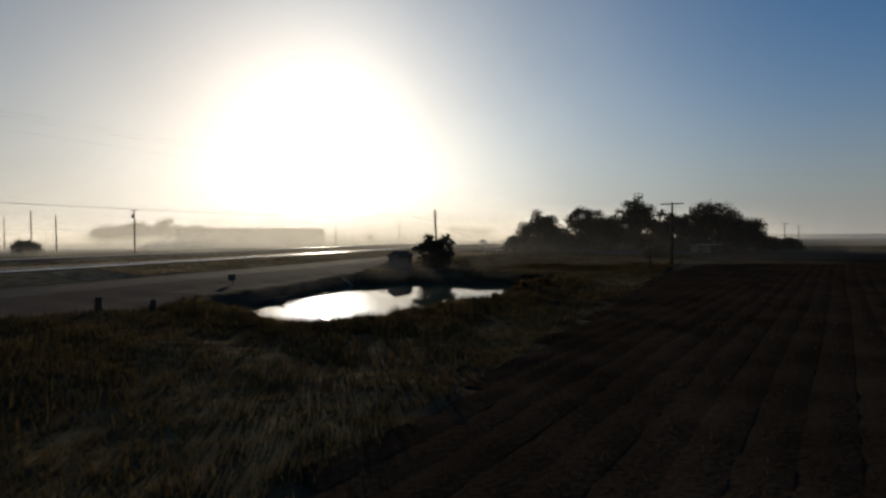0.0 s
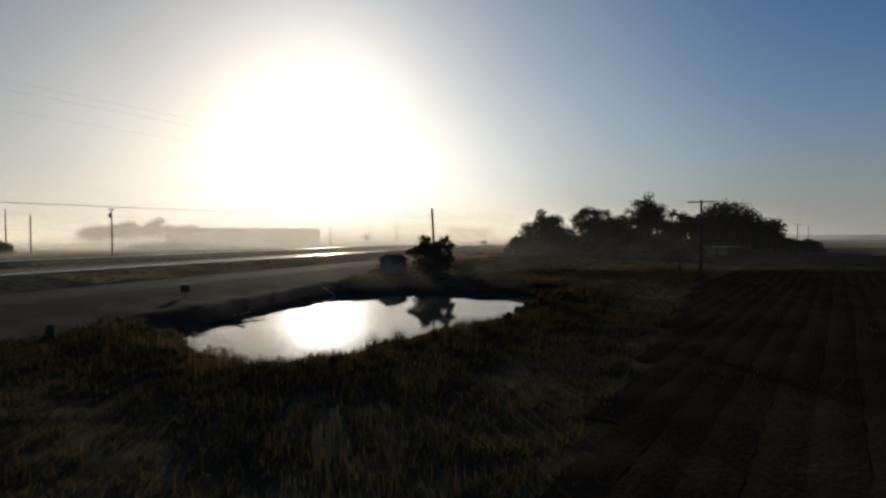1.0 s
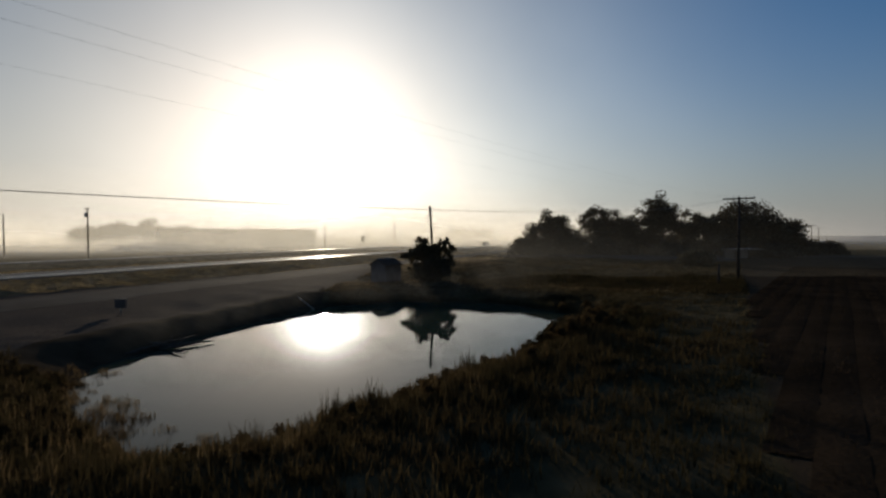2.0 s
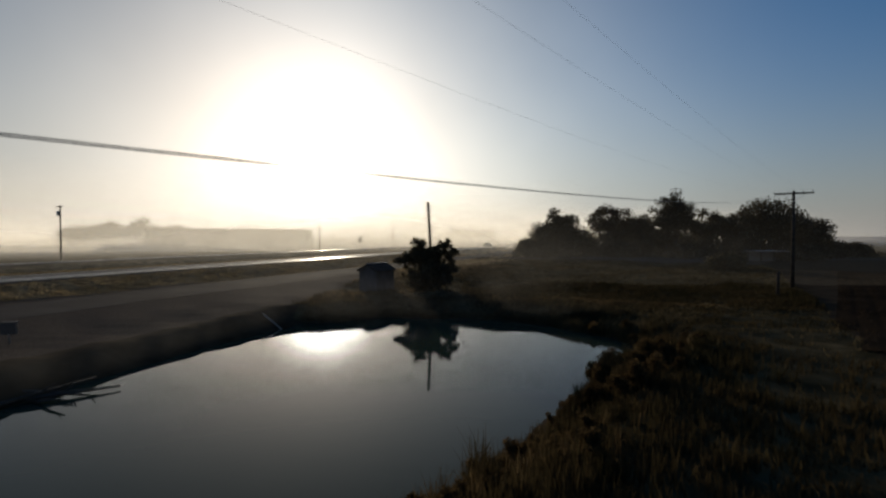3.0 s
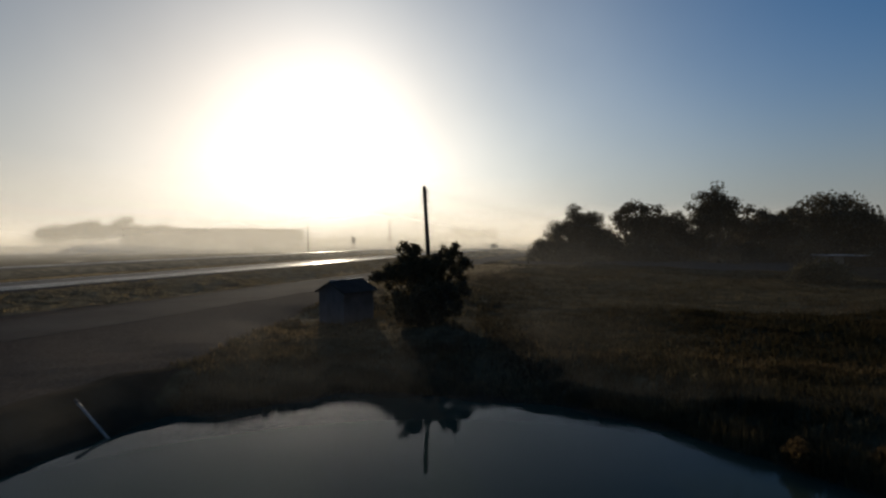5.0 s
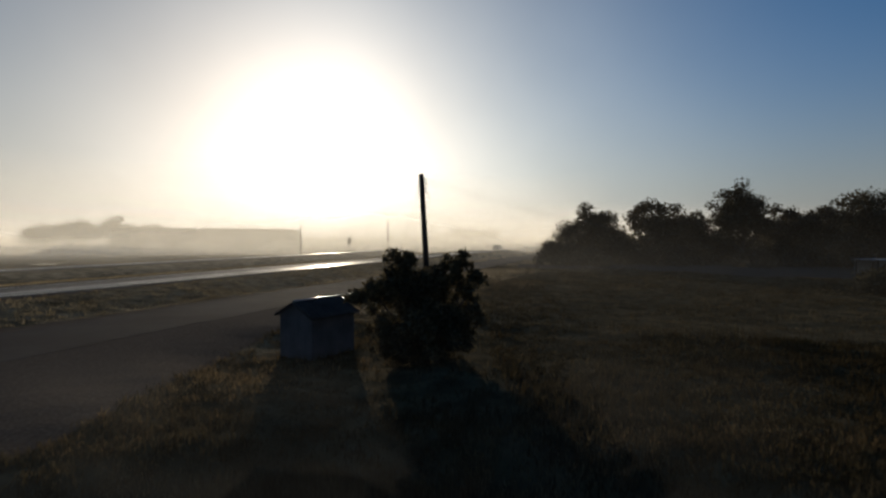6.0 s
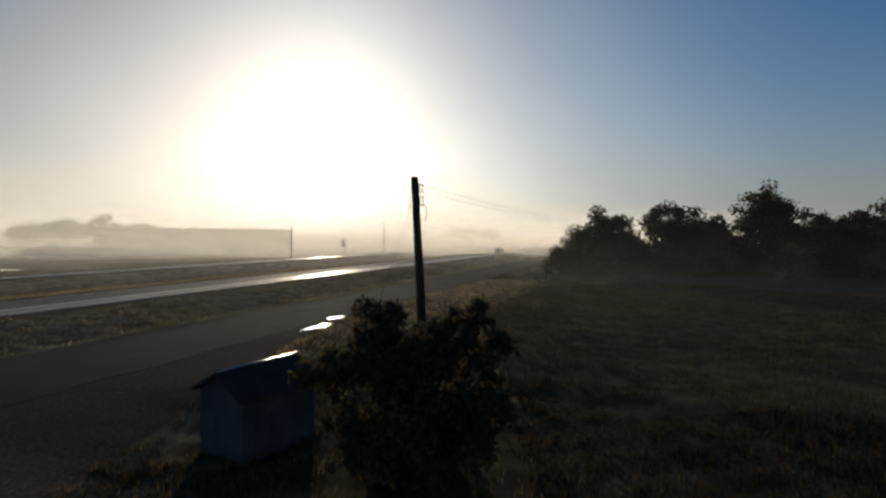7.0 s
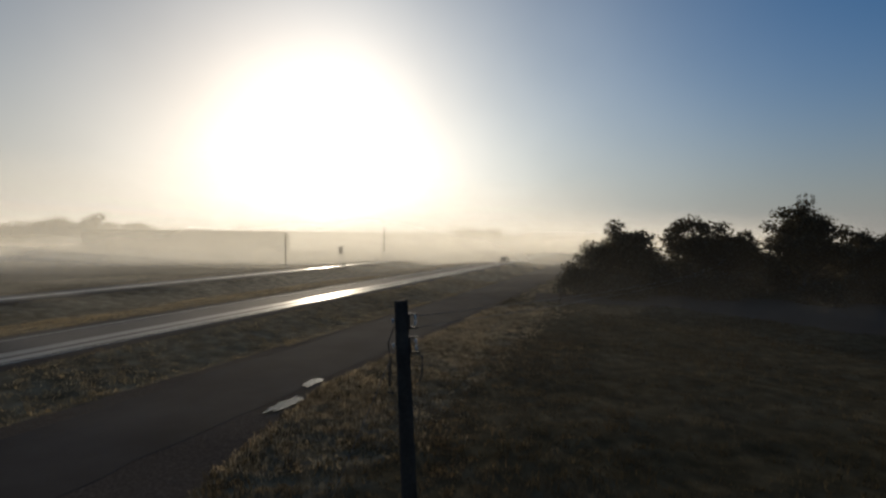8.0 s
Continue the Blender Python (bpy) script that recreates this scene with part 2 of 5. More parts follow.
M_BARK = material("bark", (0.045, 0.036, 0.028), 0.9, (0.09, 0.075, 0.06), 2, 16, 0.6)
M_LEAF = material("dark_leaf", (0.060, 0.052, 0.034), 0.8, (0.10, 0.085, 0.054), 0.5, 6, 0, through_light=0.22, island=0.35, specular=0.0)
M_LEAF_OLIVE = material("olive_leaf", (0.07, 0.06, 0.036), 0.9, (0.125, 0.10, 0.055), 0.8, 8, 0, through_light=0.35, specular=0.08, island=0.35)
M_DRY = material("dry_grass", (0.080, 0.053, 0.025), 0.8, (0.205, 0.145, 0.073), 0.25, 4, 0, through_light=0.45, island=0.4, specular=0.0)
M_WEED = material("green_weed", (0.030, 0.026, 0.013), 0.8, (0.063, 0.045, 0.022), 0.35, 4, 0, through_light=0.4, island=0.25, specular=0.0)
M_TAN = material("tan_grass", (0.20, 0.145, 0.07), 0.8, (0.40, 0.30, 0.16), 0.25, 4, 0, through_light=0.6, island=0.35, specular=0.0)
M_MEADOW = material("meadow_grass", (0.038, 0.031, 0.016), 0.8, (0.125, 0.097, 0.053), 0.22, 4, 0, through_light=0.45, island=0.25, specular=0.0)
M_SOIL = material("tilled_soil", (0.020, 0.0145, 0.0095), 0.95, (0.040, 0.028, 0.018), 0.35, 7, 1.0, specular=0.0)
M_STUBBLE = material("crop_stubble", (0.030, 0.021, 0.013), 0.85, (0.075, 0.051, 0.031), 0.3, 5, 0, through_light=0.15, island=0.4, specular=0.0)
M_WALL = material("grey_blue_paint", (0.074, 0.075, 0.079), 0.85, (0.112, 0.114, 0.121), 1.2, 25, 0.25, specular=0.05)
M_RUST = material("rusty_weed", (0.048, 0.033, 0.016), 0.8, (0.100, 0.068, 0.033), 0.4, 4, 0, through_light=0.5, island=0.35, specular=0.0)
M_STRAW = material("bleached_grass", (0.26, 0.20, 0.12), 0.8, (0.44, 0.35, 0.22), 0.4, 4, 0, through_light=0.6, island=0.3, specular=0.0)
M_ROOFING = material("corrugated_metal", (0.03, 0.028, 0.026), 0.85, (0.055, 0.049, 0.045), 1.0, 18, 0.15, specular=0.04)
M_RIDGE = material("wet_zinc", (0.22, 0.22, 0.22), 0.22, (0.3, 0.3, 0.3), 3, 20, 0.05, metal=0.9)
M_TRIM = material("dark_trim", (0.035, 0.032, 0.03), 0.85, (0.06, 0.055, 0.05), 2, 20, 0.2)
M_METAL = material("galvanised_steel", (0.35, 0.35, 0.36), 0.45, (0.48, 0.48, 0.48), 2, 30, 0.1, metal=0.8)
M_PALE = material("pale_pipe", (0.24, 0.23, 0.21), 0.7, (0.36, 0.34, 0.31), 2, 20, 0.1)
M_GLAZE = material("porcelain", (0.72, 0.73, 0.72), 0.15, (0.82, 0.82, 0.8), 4, 20, 0, specular=0.6)
M_WIRE = material("wire", (0.10, 0.10, 0.10), 0.6, (0.15, 0.15, 0.145), 1, 10, 0)
M_BARN = material("barn_cladding", (0.16, 0.15, 0.14), 0.8, (0.24, 0.22, 0.20), 0.2, 4, 0.2)
M_DARK = material("dark_plastic", (0.02, 0.02, 0.022), 0.5, (0.03, 0.03, 0.03), 2, 20, 0)
M_SIGN = material("sign_back", (0.05, 0.052, 0.055), 0.8, (0.08, 0.08, 0.08), 1, 15, 0, specular=0.1)
M_CAR = material("car_paint", (0.10, 0.11, 0.12), 0.25, (0.12, 0.13, 0.14), 1, 15, 0, specular=0.6)
M_GLASS = material("tinted_glass", (0.015, 0.017, 0.02), 0.05, (0.02, 0.02, 0.024), 1, 10, 0, specular=0.8)


# ---- mesh helpers ----
def mesh_from(name, verts, faces, mat, smooth=False):
    me = bpy.data.meshes.new(name)
    me.from_pydata([tuple(v) for v in verts], [], faces)
    me.materials.append(mat)
    if smooth:
        me.polygons.foreach_set("use_smooth", [True] * len(me.polygons))
    me.update()
    return me


def mesh_arrays(name, verts, faces, mat):
    """A mesh from numpy arrays: verts (n, 3) and a list of face arrays, each (m, k)."""
    me = bpy.data.meshes.new(name)
    me.vertices.add(len(verts))
    me.vertices.foreach_set("co", np.asarray(verts, np.float32).ravel())
    loops = np.concatenate([f.ravel() for f in faces]).astype(np.int32)
    sizes = np.concatenate([np.full(len(f), f.shape[1]) for f in faces])
    me.loops.add(len(loops))
    me.loops.foreach_set("vertex_index", loops)
    me.polygons.add(len(sizes))
    me.polygons.foreach_set("loop_start", np.concatenate([[0], np.cumsum(sizes)[:-1]]).astype(np.int32))
    me.materials.append(mat)
    me.update(calc_edges=True)
    me.validate()
    return me


def part(name, bm, mat, parent=None, label=""):
    """Links a bmesh as one mesh object, under a thing or a part."""
    me = bpy.data.meshes.new(name)
    bm.to_mesh(me)
    bm.free()
    me.materials.append(mat)
    ob = new(name, me)
    if parent:
        ob.parent = parent
    if label:
        ob["label"] = label
    return ob


def hang(name, me, parent, label=""):
    ob = new(name, me)
    ob.parent = parent
    if label:
        ob["label"] = label
    return ob


def thing(name, m, label, category, group="", kind=""):
    ob = new(name)
    ob.empty_display_size = 0.2
    ob.matrix_world = m
    return tagged(ob, label, category, group, kind)


def box(x0, x1, y0, y1, z0, z1, bevel=0.0):
    bm = bmesh.new()
    bmesh.ops.create_cube(bm, size=1)
    for v in bm.verts:
        v.co = ((x0 + x1) / 2 + v.co.x * (x1 - x0), (y0 + y1) / 2 + v.co.y * (y1 - y0), (z0 + z1) / 2 + v.co.z * (z1 - z0))
    if bevel:
        bmesh.ops.bevel(bm, geom=bm.edges[:], offset=bevel, segments=2, affect="EDGES", profile=0.6)
    return bm


def tube(points, radii, sides=8, cap=True, wobble=0.0):
    """A round bar along points, with a radius at each."""
    bm = bmesh.new()
    rings = []
    pts = [Vector(p) for p in points]
    for i, p in enumerate(pts):
        d = (pts[min(i + 1, len(pts) - 1)] - pts[max(i - 1, 0)]).normalized()
        a = d.orthogonal().normalized() if abs(d.z) < 0.9 else Vector((1, 0, 0)).cross(d).normalized()
        b = d.cross(a)
        r = radii[i] if hasattr(radii, "__len__") else radii
        ring = []
        for k in range(sides):
            q = 2 * math.pi * k / sides
            rr = r * (1 + wobble * noise.noise(p * 3 + Vector((math.cos(q), math.sin(q), 0))))
            ring.append(bm.verts.new(p + a * math.cos(q) * rr + b * math.sin(q) * rr))
        rings.append(ring)
    for r0, r1 in zip(rings, rings[1:]):
        for k in range(sides):
            bm.faces.new((r0[k], r0[(k + 1) % sides], r1[(k + 1) % sides], r1[k])).smooth = True
    if cap:
        bm.faces.new(rings[0][::-1])
        bm.faces.new(rings[-1])
    return bm


# ---- plan: the lie of the land; still water is z = 0 ----
ROAD_DIR = radians(21.5)
FIELD_DIR, ROW_DIR = radians(29.5), radians(37.8)      # the field's edge and its rows
RU = Vector((math.sin(ROAD_DIR), math.cos(ROAD_DIR), 0))
RN = Vector((-math.cos(ROAD_DIR), math.sin(ROAD_DIR), 0))      # away from the camera's side
HWY_Z, HWY2_Z, FRONT_Z = 1.95, 2.1, 1.1
POND = [(-15.7, 40.0), (-15.1, 42.6), (-14.6, 45.4), (-13.7, 49.0), (-12.9, 51.5), (-12.1, 53.8), (-11.2, 56.0), (-10.5, 58.0), (-9.6, 59.9), (-8.1, 60.0), (-6.4, 60.8), (-4.1, 62.4),
        (-1.0, 62.0), (1.5, 61.4), (3.6, 61.0), (5.5, 59.8), (7.0, 58.4), (8.4, 56.4), (9.6, 54.6), (10.2, 52.4), (9.3, 50.4), (7.0, 47.4),
        (5.0, 44.4), (3.0, 41.0), (0.9, 38.2), (-1.6, 35.6), (-3.6, 33.2), (-5.5, 30.8), (-7.8, 30.2), (-10.6, 32.4), (-14.2, 36.2)]
YARD = [(12, 138), (29, 134), (41, 118), (60, 112), (95, 112), (110, 135), (80, 142), (30, 147), (14, 150)]
GRAVEL = [(-60, -5), (-19, 34), (-17.0, 44), (-14.2, 53.5), (-12.2, 58.5), (-10.3, 64), (-10.4, 74), (-9.3, 88), (-7.6, 99), (-5.5, 106), (-14, 108), (-30, 70), (-90, -60)]


def smooth(e0, e1, v):
    t = np.clip((v - e0) / (e1 - e0), 0, 1)
    return t * t * (3 - 2 * t)


def signed(poly, x, y):
    """Distance to a polygon's edge, negative inside."""
    d = np.full(np.shape(x), 1e9)
    inside = np.zeros(np.shape(x), bool)
    for (ax, ay), (bx, by) in zip(poly, poly[1:] + poly[:1]):
        ex, ey = bx - ax, by - ay
        t = np.clip(((x - ax) * ex + (y - ay) * ey) / (ex * ex + ey * ey), 0, 1)
        d = np.minimum(d, np.hypot(x - ax - t * ex, y - ay - t * ey))
        if abs(ey) > 1e-9:
            inside ^= ((ay > y) != (by > y)) & (x < ex * (y - ay) / ey + ax)
    return np.where(inside, -d, d)


def across(x, y):
    """Metres across the roads from the line x = 0 at y = 100 (positive: towards the highway)."""
    return x * RN.x + (y - 100) * RN.y


def waves(x, y):
    return (np.sin(x * 0.31 + 0.7 * np.sin(y * 0.17)) * np.cos(y * 0.27 + 1.3) + 0.6 * np.sin(x * 0.93 + y * 0.57) * np.sin(y * 0.71 - x * 0.22 + 2.0)
            + 0.35 * np.sin(x * 2.1 - y * 1.3) * np.cos(x * 1.2 + y * 2.3))


# edges across the frontage road, the highway and its far carriageway
FRONT, HWY, HWY2 = (7.2, 14.5), (24.4, 33.2), (53.4, 59.4)


def ground_z(x, y):
    x, y = np.asarray(x, float), np.asarray(y, float)
    q = across(x, y)
    field = smooth(-1.5, 3.0, (x - 1.5) * math.cos(FIELD_DIR) - (y - 18) * math.sin(FIELD_DIR)) * smooth(134, 128, y)
    base = 0.95 + 0.35 * smooth(0, 25, x - 0.3 * (y - 40)) * smooth(120, 80, y) + 0.12 * waves(x, y) * smooth(600, 100, np.hypot(x, y)) * (1 - 0.93 * field)
    base = base - 0.42 * smooth(8.0, 3.0, np.hypot(x + 6.3, y - 75.8))
    front = smooth(-2.0, 7.0, q) * smooth(17.5, 14.8, q)
    base = base * (1 - front) + (FRONT_Z - 0.02) * front
    ditch = smooth(15, 18, q) * smooth(24, 20, q)
    base = base - 0.1 * ditch
    for (lo, hi), top in ((HWY, HWY_Z), (HWY2, HWY2_Z)):
        k = np.clip((q - lo + 8.0) / 7.6, 0, 1) * smooth(hi + 14.0, hi + 0.3, q)
        base = base * (1 - k) + (top - 0.03) * k
    steep = smooth(-8, -10.5, x) * smooth(36, 42, y)
    sd = signed(POND, x, y) + (1 - 0.85 * steep) * (0.22 * np.sin(x * 1.9 + y * 0.8) + 0.12 * np.sin(y * 3.1 - x * 1.7))
    bank = smooth(-0.2, 3.2 - 1.0 * steep, sd)
    return np.where(sd > 0, base * bank, -0.9 * smooth(0, 2.5, -sd))


def gz(x, y):
    return float(ground_z(np.array([x]), np.array([y]))[0])


# ---- ground, one sheet to the horizon ----
def spread(lo, hi, step, limit, grow=1.16):
    mid = list(np.arange(lo, hi + 1e-6, step))
    out, s, v = [], step, hi
    while v < limit:
        s *= grow
        v += s
        out.append(v)
    pre, s, v = [], step, lo
    while v > -limit:
        s *= grow
        v -= s
        pre.append(v)
    return np.array(pre[::-1] + mid + out)


gx, gy = spread(-32, 34, 0.55, 4200), spread(-2, 112, 0.55, 4200)
X, Y = np.meshgrid(gx, gy)
Z = ground_z(X, Y)
nx, ny = len(gx), len(gy)
idx = np.arange(nx * ny).reshape(ny, nx)
quads = np.stack([idx[:-1, :-1], idx[:-1, 1:], idx[1:, 1:], idx[1:, :-1]], -1).reshape(-1, 4)
ground_me = mesh_arrays("ground", np.stack([X, Y, Z], -1).reshape(-1, 3), [quads], M_GROUND)
q = across(X, Y)
field_q = (X - 1.5) * math.cos(FIELD_DIR) - (Y - 18) * math.sin(FIELD_DIR)        # metres right of the field's edge
gravel = np.maximum(smooth(0.6, -0.6, signed(GRAVEL, X, Y)), smooth(0.8, -0.8, signed(YARD, X, Y)))
gravel = np.maximum(gravel, smooth(5.9, 6.9, q) * smooth(15.6, 14.8, q))
for lo, hi in (HWY, HWY2):
    gravel = np.maximum(gravel, smooth(lo - 1.4, lo - 0.4, q) * smooth(hi + 1.4, hi + 0.4, q))
soil = np.maximum(smooth(-0.8, 0.8, field_q) * (Y < 130), np.maximum(smooth(0.9, 0.1, signed(POND, X, Y)), smooth(3.2, 2.4, signed(POND, X, Y)) * (X < -10) * (Y > 36)))
verge = np.maximum(smooth(14.4, 14.9, q) * smooth(18.6, 17.2, q) + smooth(33.4, 34.2, q) * smooth(39.5, 37.0, q) + 1.0 * smooth(17.2, 18.6, q) * smooth(33.8, 33.2, q) + 0.9 * smooth(37, 39.5, q) * smooth(95, 80, q), smooth(-8, -3, q) * smooth(7.5, 6.8, q) * smooth(60, 66, Y) * smooth(5.5, 2.0, np.abs(q - 2.0)) * 0.9)
verge = verge * (0.72 + 0.28 * np.clip(waves(X * 0.3, Y * 0.3), -1, 1))
zone = np.stack([gravel, soil, verge, np.ones_like(soil)], -1).reshape(-1)
att = ground_me.color_attributes.new("zone", "FLOAT_COLOR", "POINT")
att.data.foreach_set("color", zone.astype(np.float32))
ground_me.polygons.foreach_set("use_smooth", [True] * len(ground_me.polygons))
ground = tagged(new("ground", ground_me), "brown autumn grassland with gravel verges and tilled soil", "ground", kind="structure")

# pond
wp = [(x + 1.6 * (x + 2) / math.hypot(x + 2, y - 48), y + 1.6 * (y - 48) / math.hypot(x + 2, y - 48), 0) for x, y in POND]
water = tagged(new("water", mesh_from("water", wp, [tuple(range(len(wp)))], M_WATER)), "still dark pond mirroring the morning sky", "pond", kind="structure")


# ---- roads ----
def strip(name, q0, q1, z, mat, s0=-260.0, s1=1500.0, crown=0.0, step=12.0, thick=0.06, ragged=0.0):
    """A band along the roads between two distances across."""
    vs, fs = [], []
    cols = [q0, q0 + 0.08, (q0 + q1) / 2, q1 - 0.08, q1]
    hs = [z - thick, z, z + crown, z, z - thick]
    n = int((s1 - s0) / step)
    for i in range(n + 1):
        s = s0 + (s1 - s0) * i / n
        for j, (c, h) in enumerate(zip(cols, hs)):
            if ragged and j != 2:
                c += ragged * (noise.noise(Vector((s * 0.11, j // 3 * 9.0, 2))) + 0.6 * noise.noise(Vector((s * 0.45, j // 3 * 9.0, 5))))
            p = Vector((0, 100, 0)) + RU * s + RN * c
            vs.append((p.x, p.y, h))
    for i in range(n):
        for k in range(4):
            a = i * 5 + k
            fs.append((a, a + 1, a + 6, a + 5))
    return mesh_from(name, vs, fs, mat)


road = tagged(new("road", strip("road", *HWY, HWY_Z, M_ASPHALT, crown=0.03)), "damp dark asphalt highway carriageway", "road", kind="structure")
lane = hang("lane", strip("lane", HWY[0] + 0.5, HWY[0] + 3.8, HWY_Z + 0.028, M_ASPHALT, thick=0.02), road)
for a, b in ((0.75, 1.75), (2.3, 3.5)):
    hang("wheel_track", strip("wheel_track", HWY[0] + a, HWY[0] + b, HWY_Z + 0.036, M_LANE, thick=0.006, step=6.0, ragged=0.06), lane, "pale worn wheel track")
lane = hang("lane", strip("lane", HWY[0] + 4.2, HWY[0] + 7.6, HWY_Z + 0.026, M_ASPHALT, thick=0.02), road)
hang("edge_line", strip("edge_line", HWY[0] + 0.35, HWY[0] + 0.48, HWY_Z + 0.03, M_PAINT, thick=0.01), road, "faded white edge line")
hang("edge_line", strip("edge_line", HWY[0] + 7.75, HWY[0] + 7.88, HWY_Z + 0.03, M_PAINT, thick=0.01), road, "faded yellow edge line")
road2 = tagged(new("road", strip("road", *HWY2, HWY2_Z, M_ASPHALT, crown=0.03)), "far wet carriageway beyond the grass median", "road", kind="structure")
hang("lane", strip("lane", HWY2[0] + 1.6, HWY2[0] + 3.4, HWY2_Z + 0.04, M_LANE, thick=0.02), road2, "wet shining driving lane")
front = tagged(new("road", strip("road", *FRONT, FRONT_Z, M_FRONTAGE, crown=0.02, s0=-140, s1=500, step=1.6, thick=0.012, ragged=0.45)), "worn dark frontage road beside the highway", "road", kind="structure")


# ---- plants ----
def blades(name, px, py, height, width, lean, mat, seed):
    """Many grass blades joined in one mesh: px, py their feet, height their lengths."""
    rng = np.random.default_rng(seed)
    n = len(px)
    pz = np.maximum(ground_z(px, py), -0.12) - 0.03
    ang = rng.uniform(0, 2 * np.pi, n)
    tilt = np.abs(rng.normal(0, lean, n))
    ta = rng.uniform(0, 2 * np.pi, n)
    sx, sy = np.cos(ang) * width / 2, np.sin(ang) * width / 2
    bx, by = np.cos(ta) * np.sin(tilt) * height, np.sin(ta) * np.sin(tilt) * height
    hz = np.cos(tilt) * height
    foot = np.stack([px, py, pz], -1)
    side = np.stack([sx, sy, np.zeros(n)], -1)
    mid = foot + np.stack([bx * 0.35, by * 0.35, hz * 0.6], -1)
    tip = foot + np.stack([bx, by, hz], -1)
    v = np.stack([foot - side, foot + side, mid + side * 0.8, mid - side * 0.8, tip], 1).reshape(-1, 3)
    o = np.arange(n)[:, None] * 5
    return mesh_arrays(name, v, [o + np.array([[0, 1, 2, 3]]), o + np.array([[3, 2, 4]])], mat)


def scatter(n, x0, x1, y0, y1, seed, keep):
    rng = np.random.default_rng(seed)
    x, y = rng.uniform(x0, x1, n), rng.uniform(y0, y1, n)
    k = rng.uniform(0, 1, n) < keep(x, y)
    return x[k], y[k]


def tufts(x, y, per, radius, seed):
    """Spread each foot into a tuft of blades."""
    rng = np.random.default_rng(seed)
    r, a = radius * np.sqrt(rng.uniform(0, 1, (len(x), per))), rng.uniform(0, 2 * np.pi, (len(x), per))
    return (x[:, None] + r * np.cos(a)).ravel(), (y[:, None] + r * np.sin(a)).ravel()


def blades_of(name, feet, per, radius, h0, h1, width, lean, mat, seed, label, category="grass"):
    rng = np.random.default_rng(seed + 50)
    size = rng.uniform(h0, h1, len(feet[0])) * (0.75 + 0.25 * waves(feet[0] * 1.3, feet[1] * 1.3))
    x, y = tufts(feet[0], feet[1], per, radius, seed)
    h = np.repeat(np.maximum(size, h0 * 0.5), per) * rng.uniform(0.5, 1.05, len(x))
    me = blades(name, x, y, h, width * rng.uniform(0.6, 1.3, len(x)), lean, mat, seed)
    return tagged(new(name, me), label, category, kind="stuff")


def off_road(x, y):
    q = across(x, y)
    ok = ((q < 6.4) | (q > 15.2)) & ((q < HWY[0] - 0.9) | (q > HWY[1] + 0.9)) & ((q < HWY2[0] - 0.9) | (q > HWY2[1] + 0.9))
    ok = ok & ~((x < -9.8) & (y > 37) & (signed(POND, x, y) < 2.6))
    return ok & (signed(GRAVEL, x, y) > 0.0) & (signed(YARD, x, y) > 0) & (signed(POND, x, y) > 0.25)


def in_field(x, y):
    return ((x - 1.5) * math.cos(FIELD_DIR) - (y - 18) * math.sin(FIELD_DIR) > 0) & (y < 130)


# tall weeds on the near bank and round the water
feet = scatter(30000, -24, 14, 12, 66, 1, lambda x, y: off_road(x, y) * ~in_field(x, y) * np.where(y < 50, smooth(7.0, 1.5, signed(POND, x, y)), 0.0))
blades_of("pond_weeds", feet, 14, 0.28, 0.35, 0.95, 0.03, 0.3, M_WEED, 2, "tall dark weeds and reeds round the pond", "weeds")
feet = scatter(16000, -14, 16, 50, 72, 15, lambda x, y: off_road(x, y) * ~in_field(x, y) * smooth(8.0, 0.6, signed(POND, x, y)) * 0.7)
blades_of("bank_weeds", feet, 12, 0.3, 0.2, 0.5, 0.03, 0.4, M_MEADOW, 16, "dark weeds on the far bank of the pond", "weeds")
feet = scatter(9000, -24, 14, 14, 50, 3, lambda x, y: off_road(x, y) * ~in_field(x, y) * smooth(4.5, 0.4, signed(POND, x, y)) * 0.9)
blades_of("seed_grass", feet, 9, 0.2, 0.5, 1.15, 0.018, 0.22, M_DRY, 4, "tall dry seed grass along the pond bank")
feet = scatter(60000, -14, 14, 46, 66, 31, lambda x, y: (signed(POND, x, y) > 0.15) * (signed(POND, x, y) < 1.1) * ((x > -9.5) | (y > 61)) * (0.35 + 0.65 * (waves(x * 2, y * 2) > -0.2)))
blades_of("shore_reeds", feet, 9, 0.16, 0.3, 0.85, 0.02, 0.22, M_MEADOW, 32, "thin reeds and weeds along the far shore of the pond", "reeds")
feet = scatter(5000, 4, 19, 58, 67, 41, lambda x, y: off_road(x, y) * np.exp(-((y - 64.6 + 0.28 * (x - 4)) / 0.9) ** 2) * (waves(x * 0.9, y * 0.9 + 3) > -0.3))
blades_of("pale_bank_grass", feet, 10, 0.3, 0.2, 0.5, 0.03, 0.5, M_DRY, 42, "pale dry grass along the top of the far bank")
feet = scatter(2600, -16, -6.5, 29, 39, 43, lambda x, y: (signed(POND, x, y) > -1.7) * (signed(POND, x, y) < 0.5) * (waves(x * 1.4, y * 1.4) > -0.35))
blades_of("corner_reeds", feet, 11, 0.2, 0.25, 0.6, 0.02, 0.3, M_DRY, 44, "thin dry reeds standing in the pond's shallow corner", "reeds")
# ragged clumps that stand out against the water
feet = scatter(2000, -9, 12, 24, 56, 33, lambda x, y: off_road(x, y) * (signed(POND, x, y) < 1.9) * 0.7 * (waves(x * 1.1, y * 1.1) > -0.25))
blades_of("weed_clumps", feet, 40, 0.34, 0.75, 1.7, 0.026, 0.26, M_WEED, 34, "ragged clumps of tall dark weeds at the water's edge", "weeds")
